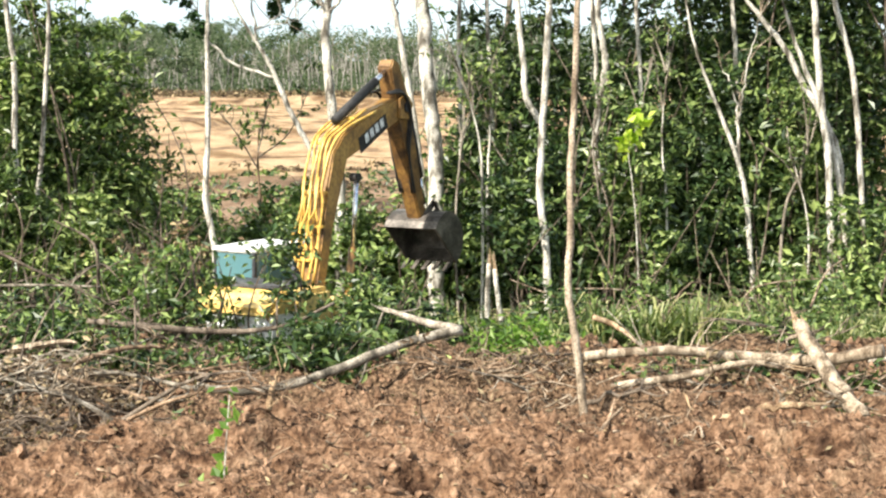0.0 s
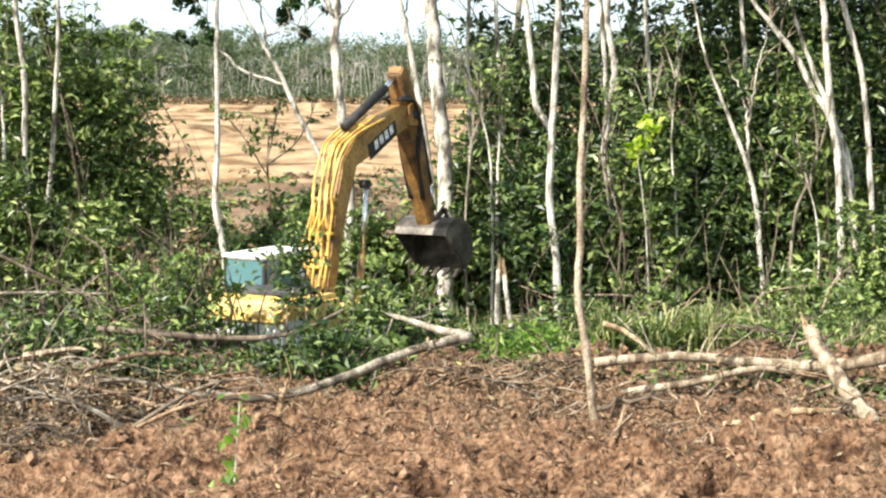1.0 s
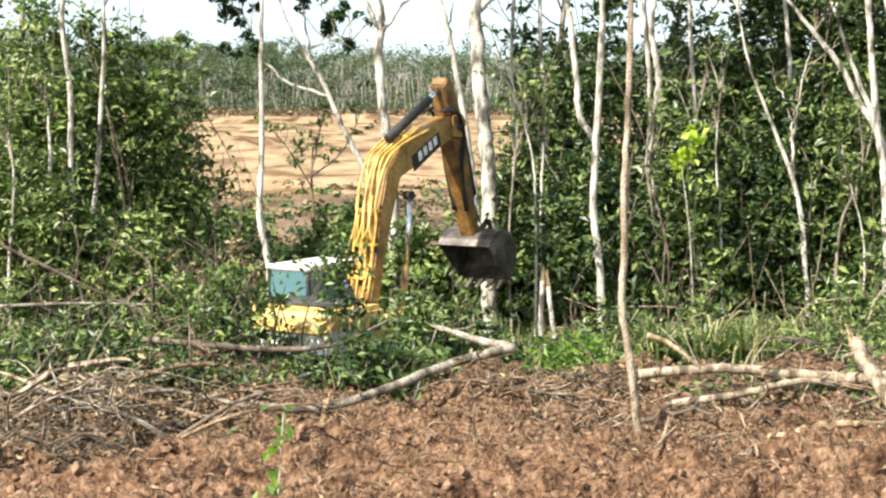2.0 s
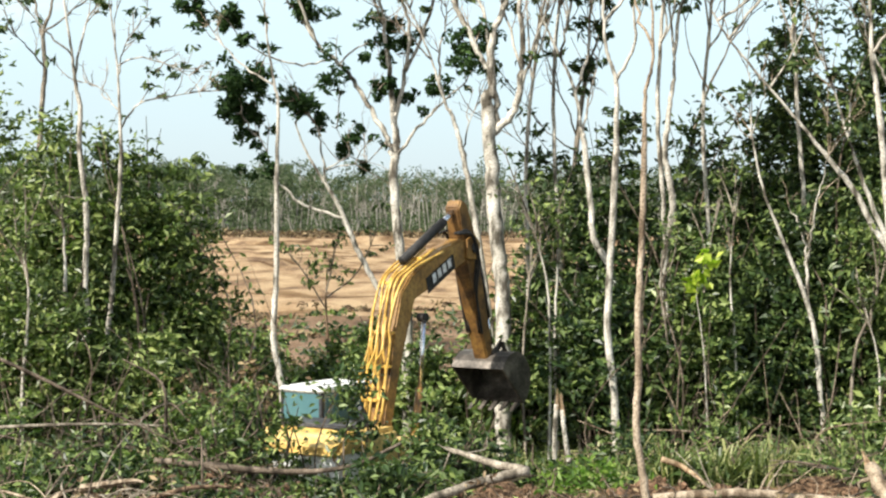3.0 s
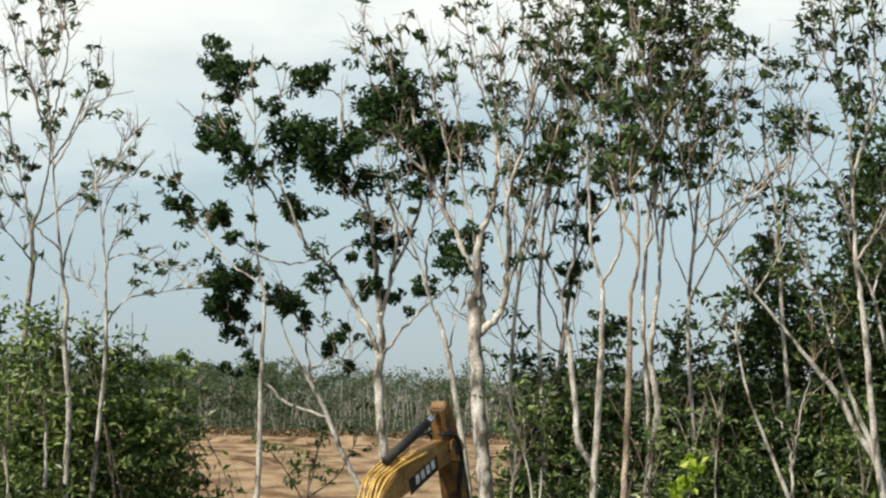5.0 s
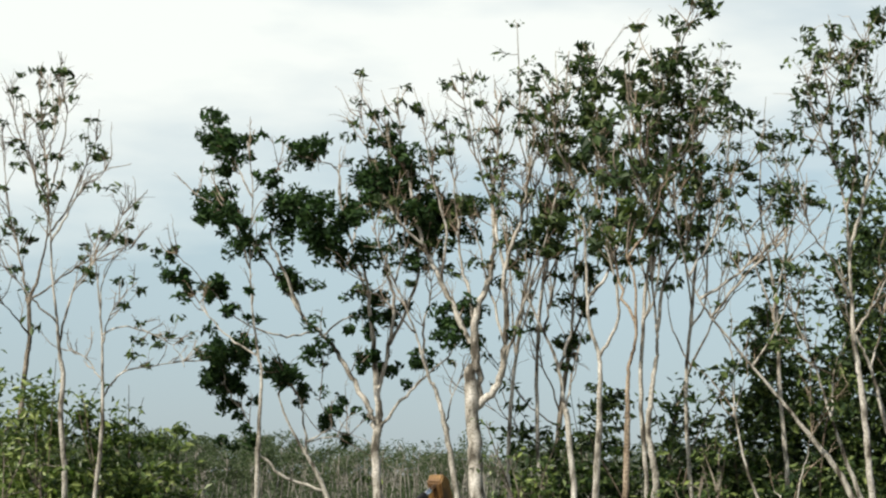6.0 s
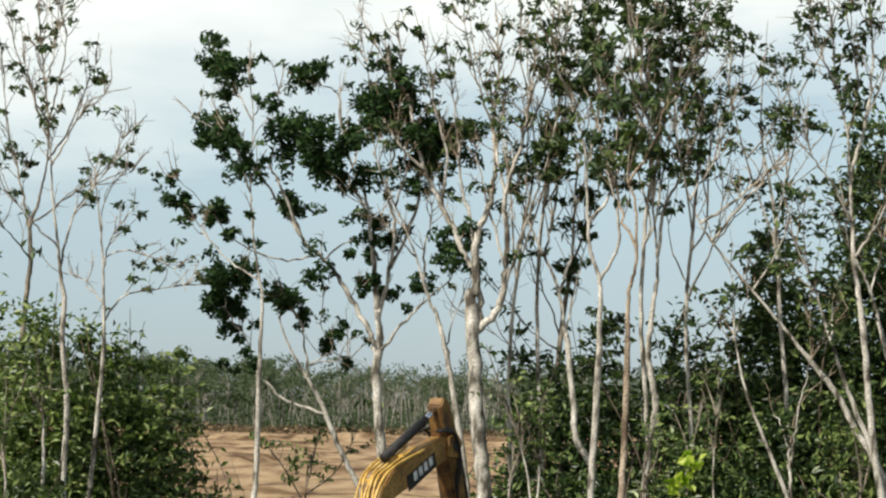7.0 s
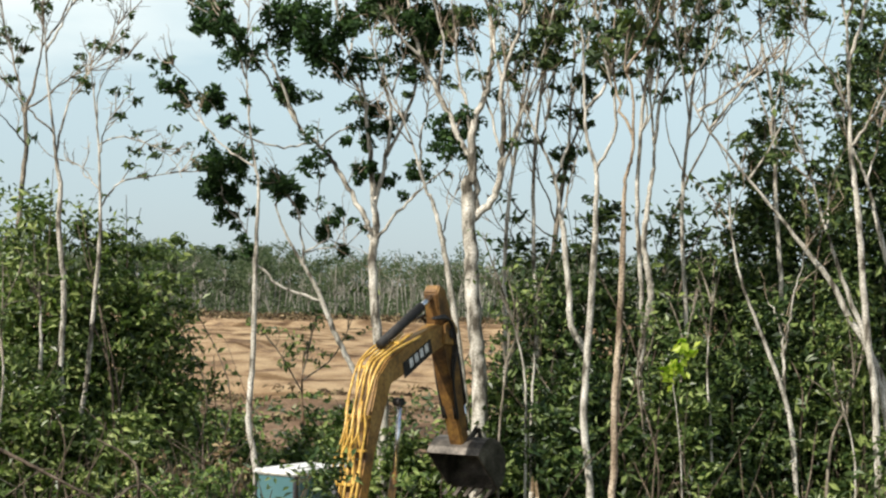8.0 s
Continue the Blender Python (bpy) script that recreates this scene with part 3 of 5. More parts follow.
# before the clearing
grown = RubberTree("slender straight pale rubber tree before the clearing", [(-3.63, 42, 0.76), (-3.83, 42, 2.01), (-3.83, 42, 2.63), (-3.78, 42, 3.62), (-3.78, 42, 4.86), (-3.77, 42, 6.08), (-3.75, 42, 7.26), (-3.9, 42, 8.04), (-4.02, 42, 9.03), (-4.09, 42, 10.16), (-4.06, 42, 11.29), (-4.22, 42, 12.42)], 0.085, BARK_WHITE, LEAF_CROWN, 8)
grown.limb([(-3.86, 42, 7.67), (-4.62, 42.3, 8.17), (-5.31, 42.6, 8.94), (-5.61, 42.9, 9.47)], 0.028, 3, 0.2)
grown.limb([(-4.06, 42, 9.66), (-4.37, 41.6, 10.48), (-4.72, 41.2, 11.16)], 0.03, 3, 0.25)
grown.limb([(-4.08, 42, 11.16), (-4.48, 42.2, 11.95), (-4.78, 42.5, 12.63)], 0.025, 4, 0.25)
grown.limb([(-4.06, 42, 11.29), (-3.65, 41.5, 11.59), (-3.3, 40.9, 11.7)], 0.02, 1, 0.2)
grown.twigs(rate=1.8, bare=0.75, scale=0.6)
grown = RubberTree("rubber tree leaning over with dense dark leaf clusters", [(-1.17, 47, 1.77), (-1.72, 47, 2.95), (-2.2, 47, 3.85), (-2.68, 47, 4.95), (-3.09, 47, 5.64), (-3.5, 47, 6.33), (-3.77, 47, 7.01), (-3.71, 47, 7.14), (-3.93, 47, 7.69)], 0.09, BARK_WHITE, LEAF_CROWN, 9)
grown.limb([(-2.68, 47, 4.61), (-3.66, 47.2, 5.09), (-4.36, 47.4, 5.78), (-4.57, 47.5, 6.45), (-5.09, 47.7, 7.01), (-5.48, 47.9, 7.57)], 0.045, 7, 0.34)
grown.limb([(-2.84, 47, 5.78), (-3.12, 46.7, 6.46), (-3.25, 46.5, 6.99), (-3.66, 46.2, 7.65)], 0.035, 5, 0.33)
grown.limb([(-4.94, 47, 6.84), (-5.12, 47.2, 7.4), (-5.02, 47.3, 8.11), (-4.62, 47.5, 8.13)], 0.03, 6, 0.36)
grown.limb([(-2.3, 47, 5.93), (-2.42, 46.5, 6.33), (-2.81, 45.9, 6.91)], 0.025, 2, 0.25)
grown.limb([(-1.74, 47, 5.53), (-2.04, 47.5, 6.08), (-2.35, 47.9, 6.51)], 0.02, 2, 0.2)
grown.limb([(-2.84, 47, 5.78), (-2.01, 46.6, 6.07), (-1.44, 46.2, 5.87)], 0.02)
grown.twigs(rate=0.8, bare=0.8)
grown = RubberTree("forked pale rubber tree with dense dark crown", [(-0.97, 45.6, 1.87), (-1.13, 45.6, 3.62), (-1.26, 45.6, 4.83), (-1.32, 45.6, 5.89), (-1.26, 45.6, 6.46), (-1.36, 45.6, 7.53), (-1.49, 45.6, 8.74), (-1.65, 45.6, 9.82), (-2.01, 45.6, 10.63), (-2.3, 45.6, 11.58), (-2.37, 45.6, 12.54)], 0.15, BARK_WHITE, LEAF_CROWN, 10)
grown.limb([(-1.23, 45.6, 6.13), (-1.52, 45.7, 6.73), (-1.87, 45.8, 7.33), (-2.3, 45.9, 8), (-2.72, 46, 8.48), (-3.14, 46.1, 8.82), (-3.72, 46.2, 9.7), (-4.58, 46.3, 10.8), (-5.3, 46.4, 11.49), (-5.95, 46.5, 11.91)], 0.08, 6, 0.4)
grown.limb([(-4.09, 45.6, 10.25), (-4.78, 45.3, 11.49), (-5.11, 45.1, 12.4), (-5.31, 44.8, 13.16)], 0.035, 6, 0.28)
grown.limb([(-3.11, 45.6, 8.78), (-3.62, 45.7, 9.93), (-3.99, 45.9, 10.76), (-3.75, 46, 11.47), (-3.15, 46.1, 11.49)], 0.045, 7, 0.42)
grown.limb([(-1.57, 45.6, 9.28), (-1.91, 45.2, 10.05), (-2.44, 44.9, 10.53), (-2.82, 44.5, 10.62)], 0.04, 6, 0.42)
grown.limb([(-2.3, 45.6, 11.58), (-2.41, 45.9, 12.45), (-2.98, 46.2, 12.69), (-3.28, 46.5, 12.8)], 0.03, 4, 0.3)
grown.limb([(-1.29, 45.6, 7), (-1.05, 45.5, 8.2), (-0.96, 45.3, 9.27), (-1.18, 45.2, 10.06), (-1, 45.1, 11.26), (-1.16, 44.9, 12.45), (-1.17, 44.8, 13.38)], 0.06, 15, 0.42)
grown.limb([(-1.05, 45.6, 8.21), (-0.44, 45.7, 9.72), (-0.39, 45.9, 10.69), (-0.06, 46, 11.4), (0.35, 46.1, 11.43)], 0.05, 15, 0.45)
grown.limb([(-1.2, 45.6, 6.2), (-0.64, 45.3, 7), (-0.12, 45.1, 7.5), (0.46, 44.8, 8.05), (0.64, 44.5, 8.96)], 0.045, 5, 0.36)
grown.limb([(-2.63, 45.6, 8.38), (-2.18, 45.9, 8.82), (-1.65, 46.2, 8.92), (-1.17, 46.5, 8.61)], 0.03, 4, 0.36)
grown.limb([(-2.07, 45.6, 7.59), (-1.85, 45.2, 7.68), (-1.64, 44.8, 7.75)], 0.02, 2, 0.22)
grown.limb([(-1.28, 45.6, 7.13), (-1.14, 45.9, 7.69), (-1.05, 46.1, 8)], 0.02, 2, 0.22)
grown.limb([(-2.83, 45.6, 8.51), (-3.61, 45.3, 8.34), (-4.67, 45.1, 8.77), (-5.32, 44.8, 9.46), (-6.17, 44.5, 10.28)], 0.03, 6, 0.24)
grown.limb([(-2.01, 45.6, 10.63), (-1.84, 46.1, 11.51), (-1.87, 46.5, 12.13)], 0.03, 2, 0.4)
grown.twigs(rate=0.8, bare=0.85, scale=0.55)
grown = RubberTree("large pale rubber tree with mottled bark behind the bucket", [(1.32, 44, -0.89), (1.25, 44, 0.42), (1.25, 44, 2.67), (1.13, 44, 3.96), (0.96, 44, 5.9), (0.85, 44, 7.45), (0.98, 44, 7.64), (0.93, 44, 8.68), (1.22, 44, 9.59), (1.36, 44, 10.51), (1.27, 44, 11.56), (1.41, 44, 12.89), (1.33, 44, 14.08)], 0.235, BARK_WHITE, LEAF_MID, 11)
grown.limb([(1.3, 44, 6.34), (1.08, 44.1, 7.38), (0.65, 44.3, 8.55), (0.17, 44.4, 9.6), (-0.24, 44.5, 10.4), (-0.53, 44.6, 11.35), (-0.75, 44.8, 12.44), (-1.05, 44.9, 13.94)], 0.1)
grown.limb([(1.27, 44, 6.6), (1.49, 43.9, 7.24), (1.62, 43.8, 8.01), (1.65, 43.7, 8.78), (1.58, 43.5, 9.81), (1.94, 43.4, 11.1), (2.11, 43.3, 12.13), (2.22, 43.2, 13.16)], 0.11)
grown.limb([(1.17, 44, 7.89), (0.83, 44.1, 9.07), (0.54, 44.2, 10.52), (0.39, 44.4, 11.99), (0.16, 44.5, 13.35)], 0.05)
grown.limb([(1.57, 44, 7.64), (1.98, 43.6, 8.92), (2.4, 43.3, 10.18), (2.68, 42.9, 11.43)], 0.05, 4, 0.3)
grown.limb([(-0.24, 44, 10.34), (-0.98, 44.3, 11.16), (-1.54, 44.6, 12.26), (-1.86, 44.9, 13.79)], 0.04)
grown.limb([(1.59, 44, 9.85), (1.37, 43.7, 11), (1.6, 43.5, 12.27), (1.95, 43.2, 13.67)], 0.045)
grown.limb([(0.17, 44, 9.56), (0.21, 44.2, 10.9), (-0.15, 44.3, 12.24), (-0.37, 44.5, 13.61)], 0.04)
grown.limb([(1.97, 44, 11.18), (2.38, 43.5, 12.02), (2.53, 42.9, 12.98)], 0.035)
grown.limb([(-0.74, 44, 12.31), (-1.29, 44.5, 13.04), (-1.87, 44.9, 14.34)], 0.03)
grown.limb([(1.27, 44, 11.56), (0.82, 43.6, 12.67), (0.53, 43.2, 13.91)], 0.035)
grown.limb([(1.6, 44, 8.16), (1.15, 44.2, 9.87), (0.86, 44.5, 11.22)], 0.04)
grown.twigs(rate=4.6, bare=0.74, scale=0.62)
grown = RubberTree("pale rubber tree with slim forked stem", [(1.2, 44.6, -0.71), (1.01, 44.6, 1.84), (0.88, 44.6, 2.94), (0.63, 44.6, 4.52), (0.34, 44.6, 6.08), (0.06, 44.6, 7.13), (-0.09, 44.6, 7.38), (-0.43, 44.6, 8.42), (-0.75, 44.6, 9.21), (-1.12, 44.6, 10), (-1.51, 44.6, 10.92)], 0.1, BARK_WHITE, LEAF_MID, 12)
grown.limb([(-0.09, 44.6, 7.38), (-0.27, 44.9, 8.45), (-0.09, 45.2, 9.41), (-0.18, 45.5, 10.38)], 0.04)
grown.limb([(-0.43, 44.6, 8.42), (-1.06, 44.2, 9.03), (-1.72, 43.8, 9.64)], 0.03)
grown.limb([(0.37, 44.6, 6.07), (0.42, 44.9, 6.87), (0.81, 45.1, 7.68)], 0.03)
grown.limb([(-0.95, 44.6, 9.6), (-0.7, 44.1, 10.47), (-0.97, 43.5, 11.31)], 0.03)
grown.twigs(rate=2.8, bare=0.75, scale=0.7)
# right-hand stand
grown = RubberTree(PALE, [(3.82, 44.5, 1.95), (3.72, 44.5, 3.53), (3.35, 44.5, 4.31), (3.28, 44.5, 5.1), (3.1, 44.5, 6.65), (3.08, 44.5, 6.6), (2.87, 44.5, 7.78), (2.52, 44.5, 8.56), (2.11, 44.5, 9.48), (1.9, 44.5, 10.26), (2.12, 44.5, 11.11), (1.97, 44.5, 12.31)], 0.1, BARK_WHITE, LEAF_MID, 13)
grown.limb([(2.91, 44.5, 7.65), (3.2, 44.7, 8.59), (3.26, 45, 9.67), (3.32, 45.2, 10.77), (3.17, 45.4, 11.8)], 0.045)
grown.limb([(2.59, 44.5, 8.43), (2.68, 44.1, 9.58), (2.38, 43.7, 10.57)], 0.035)
grown.limb([(3.08, 44.5, 6.74), (3.34, 44.8, 7.94), (3.61, 45, 9.02)], 0.035, 3, 0.25)
grown.limb([(2.68, 44.5, 9), (2.84, 44.1, 10.29), (2.73, 43.8, 11.55), (2.5, 43.4, 12.8)], 0.04, 4, 0.3)
grown.twigs(rate=3.4, bare=0.62, scale=0.8)
grown = RubberTree(PALE, [(3.68, 41.9, -0.35), (3.61, 41.9, 1.15), (3.47, 41.9, 2.39), (3.53, 41.9, 3.87), (3.63, 41.9, 6.08), (3.64, 41.9, 6.54), (3.62, 41.9, 7.77), (3.39, 41.9, 8.55), (3.32, 41.9, 9.67), (3.24, 41.9, 10.79), (2.92, 41.9, 11.79), (2.78, 41.9, 13.18), (2.88, 41.9, 14.59)], 0.105, BARK_WHITE, LEAF_MID, 14)
grown.limb([(3.39, 41.9, 9.05), (3.84, 42.2, 9.71), (4.17, 42.5, 11.02), (4.06, 42.8, 12.47)], 0.05, 5, 0.3)
grown.limb([(3.61, 41.9, 7.81), (4.03, 41.7, 8.79), (3.75, 41.5, 10.01), (3.5, 41.3, 11.22), (3.53, 41.1, 12.42)], 0.045)
grown.limb([(3.29, 41.9, 10.29), (3.56, 42.1, 11.58), (3.43, 42.2, 13.13), (3.56, 42.4, 14.45)], 0.04, 5, 0.28)
grown.limb([(2.92, 41.9, 11.79), (2.56, 41.4, 12.57), (2.57, 40.8, 13.71)], 0.035)
grown.twigs(rate=3.6, bare=0.48, scale=0.8)
grown = RubberTree("slender pale rubber tree standing in turned earth", [(2.96, 27.4, 0.21), (2.82, 27.4, 1.08), (2.69, 27.4, 1.9), (2.72, 27.4, 2.71), (2.7, 27.4, 3.52), (2.75, 27.4, 4.57), (2.78, 27.4, 5.78), (2.78, 27.4, 6.24), (2.79, 27.4, 6.73), (2.89, 27.4, 7.22), (2.86, 27.4, 8.05), (2.75, 27.4, 8.38), (2.89, 27.4, 8.96), (3.01, 27.4, 9.62), (3.04, 27.4, 10.28)], 0.066, BARK_CREAM, LEAF_MID, 15)
grown.limb([(2.91, 27.4, 7.32), (2.69, 27.7, 8), (2.63, 28, 8.86), (2.73, 28.3, 9.75)], 0.028)
grown.limb([(2.8, 27.4, 8.3), (3.09, 27, 8.91), (3.28, 26.6, 9.58)], 0.028)
grown.limb([(3.01, 27.4, 9.62), (2.87, 27.6, 10.24), (2.93, 27.9, 10.88)], 0.02)
grown.twigs(rate=3.4, bare=0.25, scale=0.65)
grown = RubberTree(PALE, [(5.22, 44, 1.34), (4.94, 44, 2.9), (4.93, 44, 3.68), (5.12, 44, 4.97), (5.08, 44, 5.46), (4.94, 44, 6.24), (4.99, 44, 6.89), (5.1, 44, 7.8), (5.13, 44, 7.97), (5.12, 44, 8.62), (4.99, 44, 9.79), (4.91, 44, 11.1), (4.9, 44, 12.69), (5.01, 44, 14.16), (4.94, 44, 15.23)], 0.105, BARK_WHITE, LEAF_MID, 16)
grown.limb([(4.99, 44, 9.79), (5.17, 44.2, 11.27), (5.45, 44.5, 12.38), (5.5, 44.7, 13.9), (5.65, 44.9, 15.04)], 0.05, 6, 0.28)
grown.limb([(5.13, 44, 8.49), (5.26, 43.8, 9.65), (5.71, 43.6, 10.55), (6, 43.4, 11.83), (5.83, 43.2, 13.1)], 0.05, 4, 0.24)
grown.limb([(4.91, 44, 11.1), (4.52, 44.2, 12.31), (4.66, 44.3, 13.68), (4.47, 44.5, 14.79)], 0.045)
grown.limb([(5.4, 44, 12.3), (5.87, 43.5, 13.01), (6.17, 42.9, 13.83)], 0.035)
grown.limb([(5.76, 44, 10.59), (6.54, 44.5, 11.6), (7.41, 44.9, 12.62)], 0.035)
grown.limb([(5.54, 44, 14.84), (5.68, 43.6, 15.55), (5.94, 43.2, 16.26)], 0.025)
grown.twigs(rate=4.2, bare=0.44, scale=0.85)
grown = RubberTree("forked pale rubber tree leaning out of the thicket", [(8.42, 43, 0.27), (8.35, 43, 0.79), (8.27, 43, 1.81), (8.06, 43, 2.82), (7.47, 43, 4.34), (7.01, 43, 5.48), (6.77, 43, 6.61), (6.75, 43, 6.63), (6.71, 43, 7.9), (6.37, 43, 8.65)], 0.08, BARK_WHITE, LEAF_MID, 17)
grown.limb([(7.99, 43, 2.88), (8.1, 43.3, 3.79), (8.01, 43.6, 4.49), (7.79, 43.9, 4.99)], 0.05)
grown.limb([(8.05, 43, 3.76), (8.1, 42.7, 4.63), (8.22, 42.5, 5.51), (8.35, 42.2, 6.26)], 0.035)
grown.limb([(6.75, 43, 6.63), (7.06, 43.2, 7.54), (7.42, 43.5, 8.07)], 0.02)
grown.twigs(rate=1.6, bare=0.3)
grown = RubberTree("pale rubber tree leaning far over the thicket", [(10.33, 42.6, 0.64), (10.24, 42.6, 2.92), (9.78, 42.6, 4.04), (9.39, 42.6, 4.66), (9, 42.6, 5.4), (8.49, 42.6, 6.02), (7.98, 42.6, 6.64), (7.47, 42.6, 7.26), (6.7, 42.6, 8.13), (5.9, 42.6, 9.16), (5.54, 42.6, 10.17), (5.38, 42.6, 11.06), (5.31, 42.6, 12.21)], 0.095, BARK_WHITE, LEAF_MID, 18)
grown.limb([(5.9, 42.6, 9.16), (6.7, 42.9, 9.71), (7.52, 43.2, 10.41), (8.47, 43.5, 11.5)], 0.045)
grown.limb([(6.16, 42.6, 8.85), (6.99, 42.3, 9.79), (7.7, 42.1, 10.53), (7.77, 41.8, 11.5)], 0.04)
grown.limb([(5.71, 42.6, 9.66), (6.31, 42.9, 10.72), (6.73, 43.1, 12.06)], 0.035)
grown.limb([(7.04, 42.6, 7.54), (7.69, 42.1, 8.9), (7.59, 41.5, 10.08)], 0.03)
grown.twigs(rate=2.8, bare=0.78, scale=0.8)
grown = RubberTree(PALE, [(10.38, 42.3, 0.95), (10.08, 42.3, 2.93), (9.71, 42.3, 4.17), (9.19, 42.3, 5.41), (8.8, 42.3, 6.52), (8.4, 42.3, 7.76), (8.02, 42.3, 8.63), (7.8, 42.3, 9.17)], 0.09, BARK_WHITE, LEAF_MID, 19)
grown.limb([(8.8, 42.3, 6.52), (8.94, 42.8, 7.55), (9.34, 43.2, 8.47)], 0.03)
grown.limb([(8.4, 42.3, 7.76), (8.07, 41.9, 8.48), (7.67, 41.5, 8.93)], 0.03)
grown.twigs(rate=1.6, bare=0.3)
grown = RubberTree("tall pale rubber tree with full crown", [(9.98, 42.1, 0.96), (9.88, 42.1, 2.94), (9.77, 42.1, 3.68), (9.59, 42.1, 5.17), (9.43, 42.1, 6.9), (9.25, 42.1, 8.27), (9.2, 42.1, 9.18), (9.14, 42.1, 10.18), (9.08, 42.1, 11.19), (8.85, 42.1, 12.2), (8.73, 42.1, 13.47), (8.58, 42.1, 14.62)], 0.105, BARK_WHITE, LEAF_MID, 20)
grown.limb([(9.14, 42.1, 10.18), (9.51, 42.3, 11.48), (9.75, 42.6, 12.8), (9.74, 42.8, 14.14), (9.67, 43, 15.36)], 0.05)
grown.limb([(9.2, 42.1, 9.18), (8.77, 41.8, 9.9), (8.22, 41.6, 10.6), (7.92, 41.3, 11.55)], 0.04)
grown.limb([(9.08, 42.1, 11.19), (9.37, 42.3, 12.24), (9.16, 42.4, 13.67), (9.07, 42.6, 14.87)], 0.04)
grown.limb([(8.85, 42.1, 12.2), (8.34, 41.6, 12.98), (7.99, 41, 13.99)], 0.035)
grown.limb([(9.46, 42.1, 11.45), (9.94, 42.6, 12.42), (10.31, 43, 13.68)], 0.04)
grown.limb([(9.2, 42.1, 8.43), (9.73, 41.7, 9.28), (10.01, 41.3, 10.36)], 0.04)
grown.twigs(rate=3.8, bare=0.42, scale=0.8)
grown = RubberTree(PALE, [(10.91, 42.9, 0.89), (10.6, 42.9, 4.68), (10.17, 42.9, 6.31), (9.79, 42.9, 7.7), (9.46, 42.9, 8.43), (9.25, 42.9, 9), (9.12, 42.9, 10.02)], 0.09, BARK_WHITE, LEAF_MID, 24)
grown.limb([(9.79, 42.9, 7.7), (10.14, 43.4, 8.63), (10.42, 43.8, 9.83)], 0.03)
grown.twigs(rate=1.5, bare=0.4)
grown = RubberTree("dark thin leaning tree stem with bare twigs", [(2.8, 47, 1.14), (3, 47, 5.29), (3.24, 47, 7.65), (3.37, 47, 8.35), (3.41, 47, 9.46), (3.46, 47, 10.57), (3.7, 47, 11.76), (3.83, 47, 12.89)], 0.085, BARK_GREY, LEAF_MID, 21)
grown.limb([(3.39, 47, 8.49), (3.8, 47.5, 9.65), (4.17, 47.9, 10.69)], 0.04)
grown.limb([(3, 47, 6.72), (2.69, 46.6, 7.8), (2.17, 46.2, 8.86)], 0.03)
grown.limb([(3.06, 47, 6.26), (2.29, 47.2, 6.95), (1.45, 47.5, 8.06)], 0.025)
grown.limb([(2.93, 47, 5.57), (1.99, 46.5, 6.37), (1.14, 45.9, 7.02)], 0.02)
grown.twigs(rate=2.2, bare=0.7)
grown = RubberTree("dark thin tree stem with leafy top", [(6.12, 48, 0.41), (5.91, 48, 4.5), (6.03, 48, 6.53), (6.45, 48, 7.95), (6.97, 48, 9.1), (7.22, 48, 10.39), (7.07, 48, 11.82)], 0.08, BARK_GREY, LEAF_MID, 22)
grown.limb([(6.45, 48, 7.95), (6, 48.5, 9.11), (5.9, 48.9, 10.31)], 0.03)
grown.limb([(6.97, 48, 9.1), (7.44, 47.6, 9.78), (7.79, 47.2, 10.74)], 0.03)
grown.twigs(rate=2.0, bare=0.5)
tree("broken pale tree stem among thicket leaves", [(-8.67, 43, -0.24), (-8.61, 43, 2.06), (-8.62, 43, 3.84), (-8.7, 43, 5.23)], 0.07, (), (0.8, 5, 0.16), BARK_WHITE, LEAF, 6, 0.6)
tree("thin crooked sapling among thicket leaves", [(-9.37, 42, -0.62), (-9.35, 42, 0.89), (-9.21, 42, 2.88), (-9.34, 42, 3.99)], 0.06, (), (0.7, 8, 0.17), BARK_WHITE, LEAF, 7, 0.7)
for i, (line, r) in enumerate([
        ([(1.84, 45, 3.94), (1.8, 45, 6.3), (2.02, 45, 8.69), (2.3, 45, 10.83), (2.07, 45, 13.4)], 0.07),
        ([(5.04, 44.8, 3.97), (4.85, 44.8, 7.11), (4.95, 44.8, 9.63), (5.22, 44.8, 12.18), (5.07, 44.8, 14.48)], 0.075),
        ([(6.11, 45, 3.97), (5.93, 45, 6.99), (6.09, 45, 9.52), (6.24, 45, 11.95), (5.97, 45, 14.8)], 0.07),
        ([(2.61, 45.4, 3.94), (2.44, 45.4, 7.65), (2.65, 45.4, 10.62), (2.99, 45.4, 13.07), (3.1, 45.4, 15.14)], 0.065),
        ([(8.3, 44.6, 4), (8.07, 44.6, 7.13), (7.96, 44.6, 9.37), (7.59, 44.6, 11.63), (7.74, 44.6, 14.19)], 0.075)]):
    foot = (line[0][0] + (0.15, -0.2, 0.1, 0.25, -0.1)[i], line[0][1], -1.5)
    side = [(0.55, (line[3][0] + s, line[3][1] + 0.3 * s, line[3][2] + 1.3), 0.03) for s in (-0.9, 0.8)]
    tree(THIN, [foot] + line, r, side, (0.6, 20, 0.15), BARK_WHITE, LEAF_MID, 740 + i, 0.9, 12, 0.13)
tree("thin greenish sapling beside the thicket", [(2.47, 43, -0.5), (2.39, 43, 1.93), (2.43, 43, 3.58), (2.48, 43, 4.97)], 0.05, (), (0.6, 10, 0.16), BARK_WHITE, LEAF, 23, 0.6)
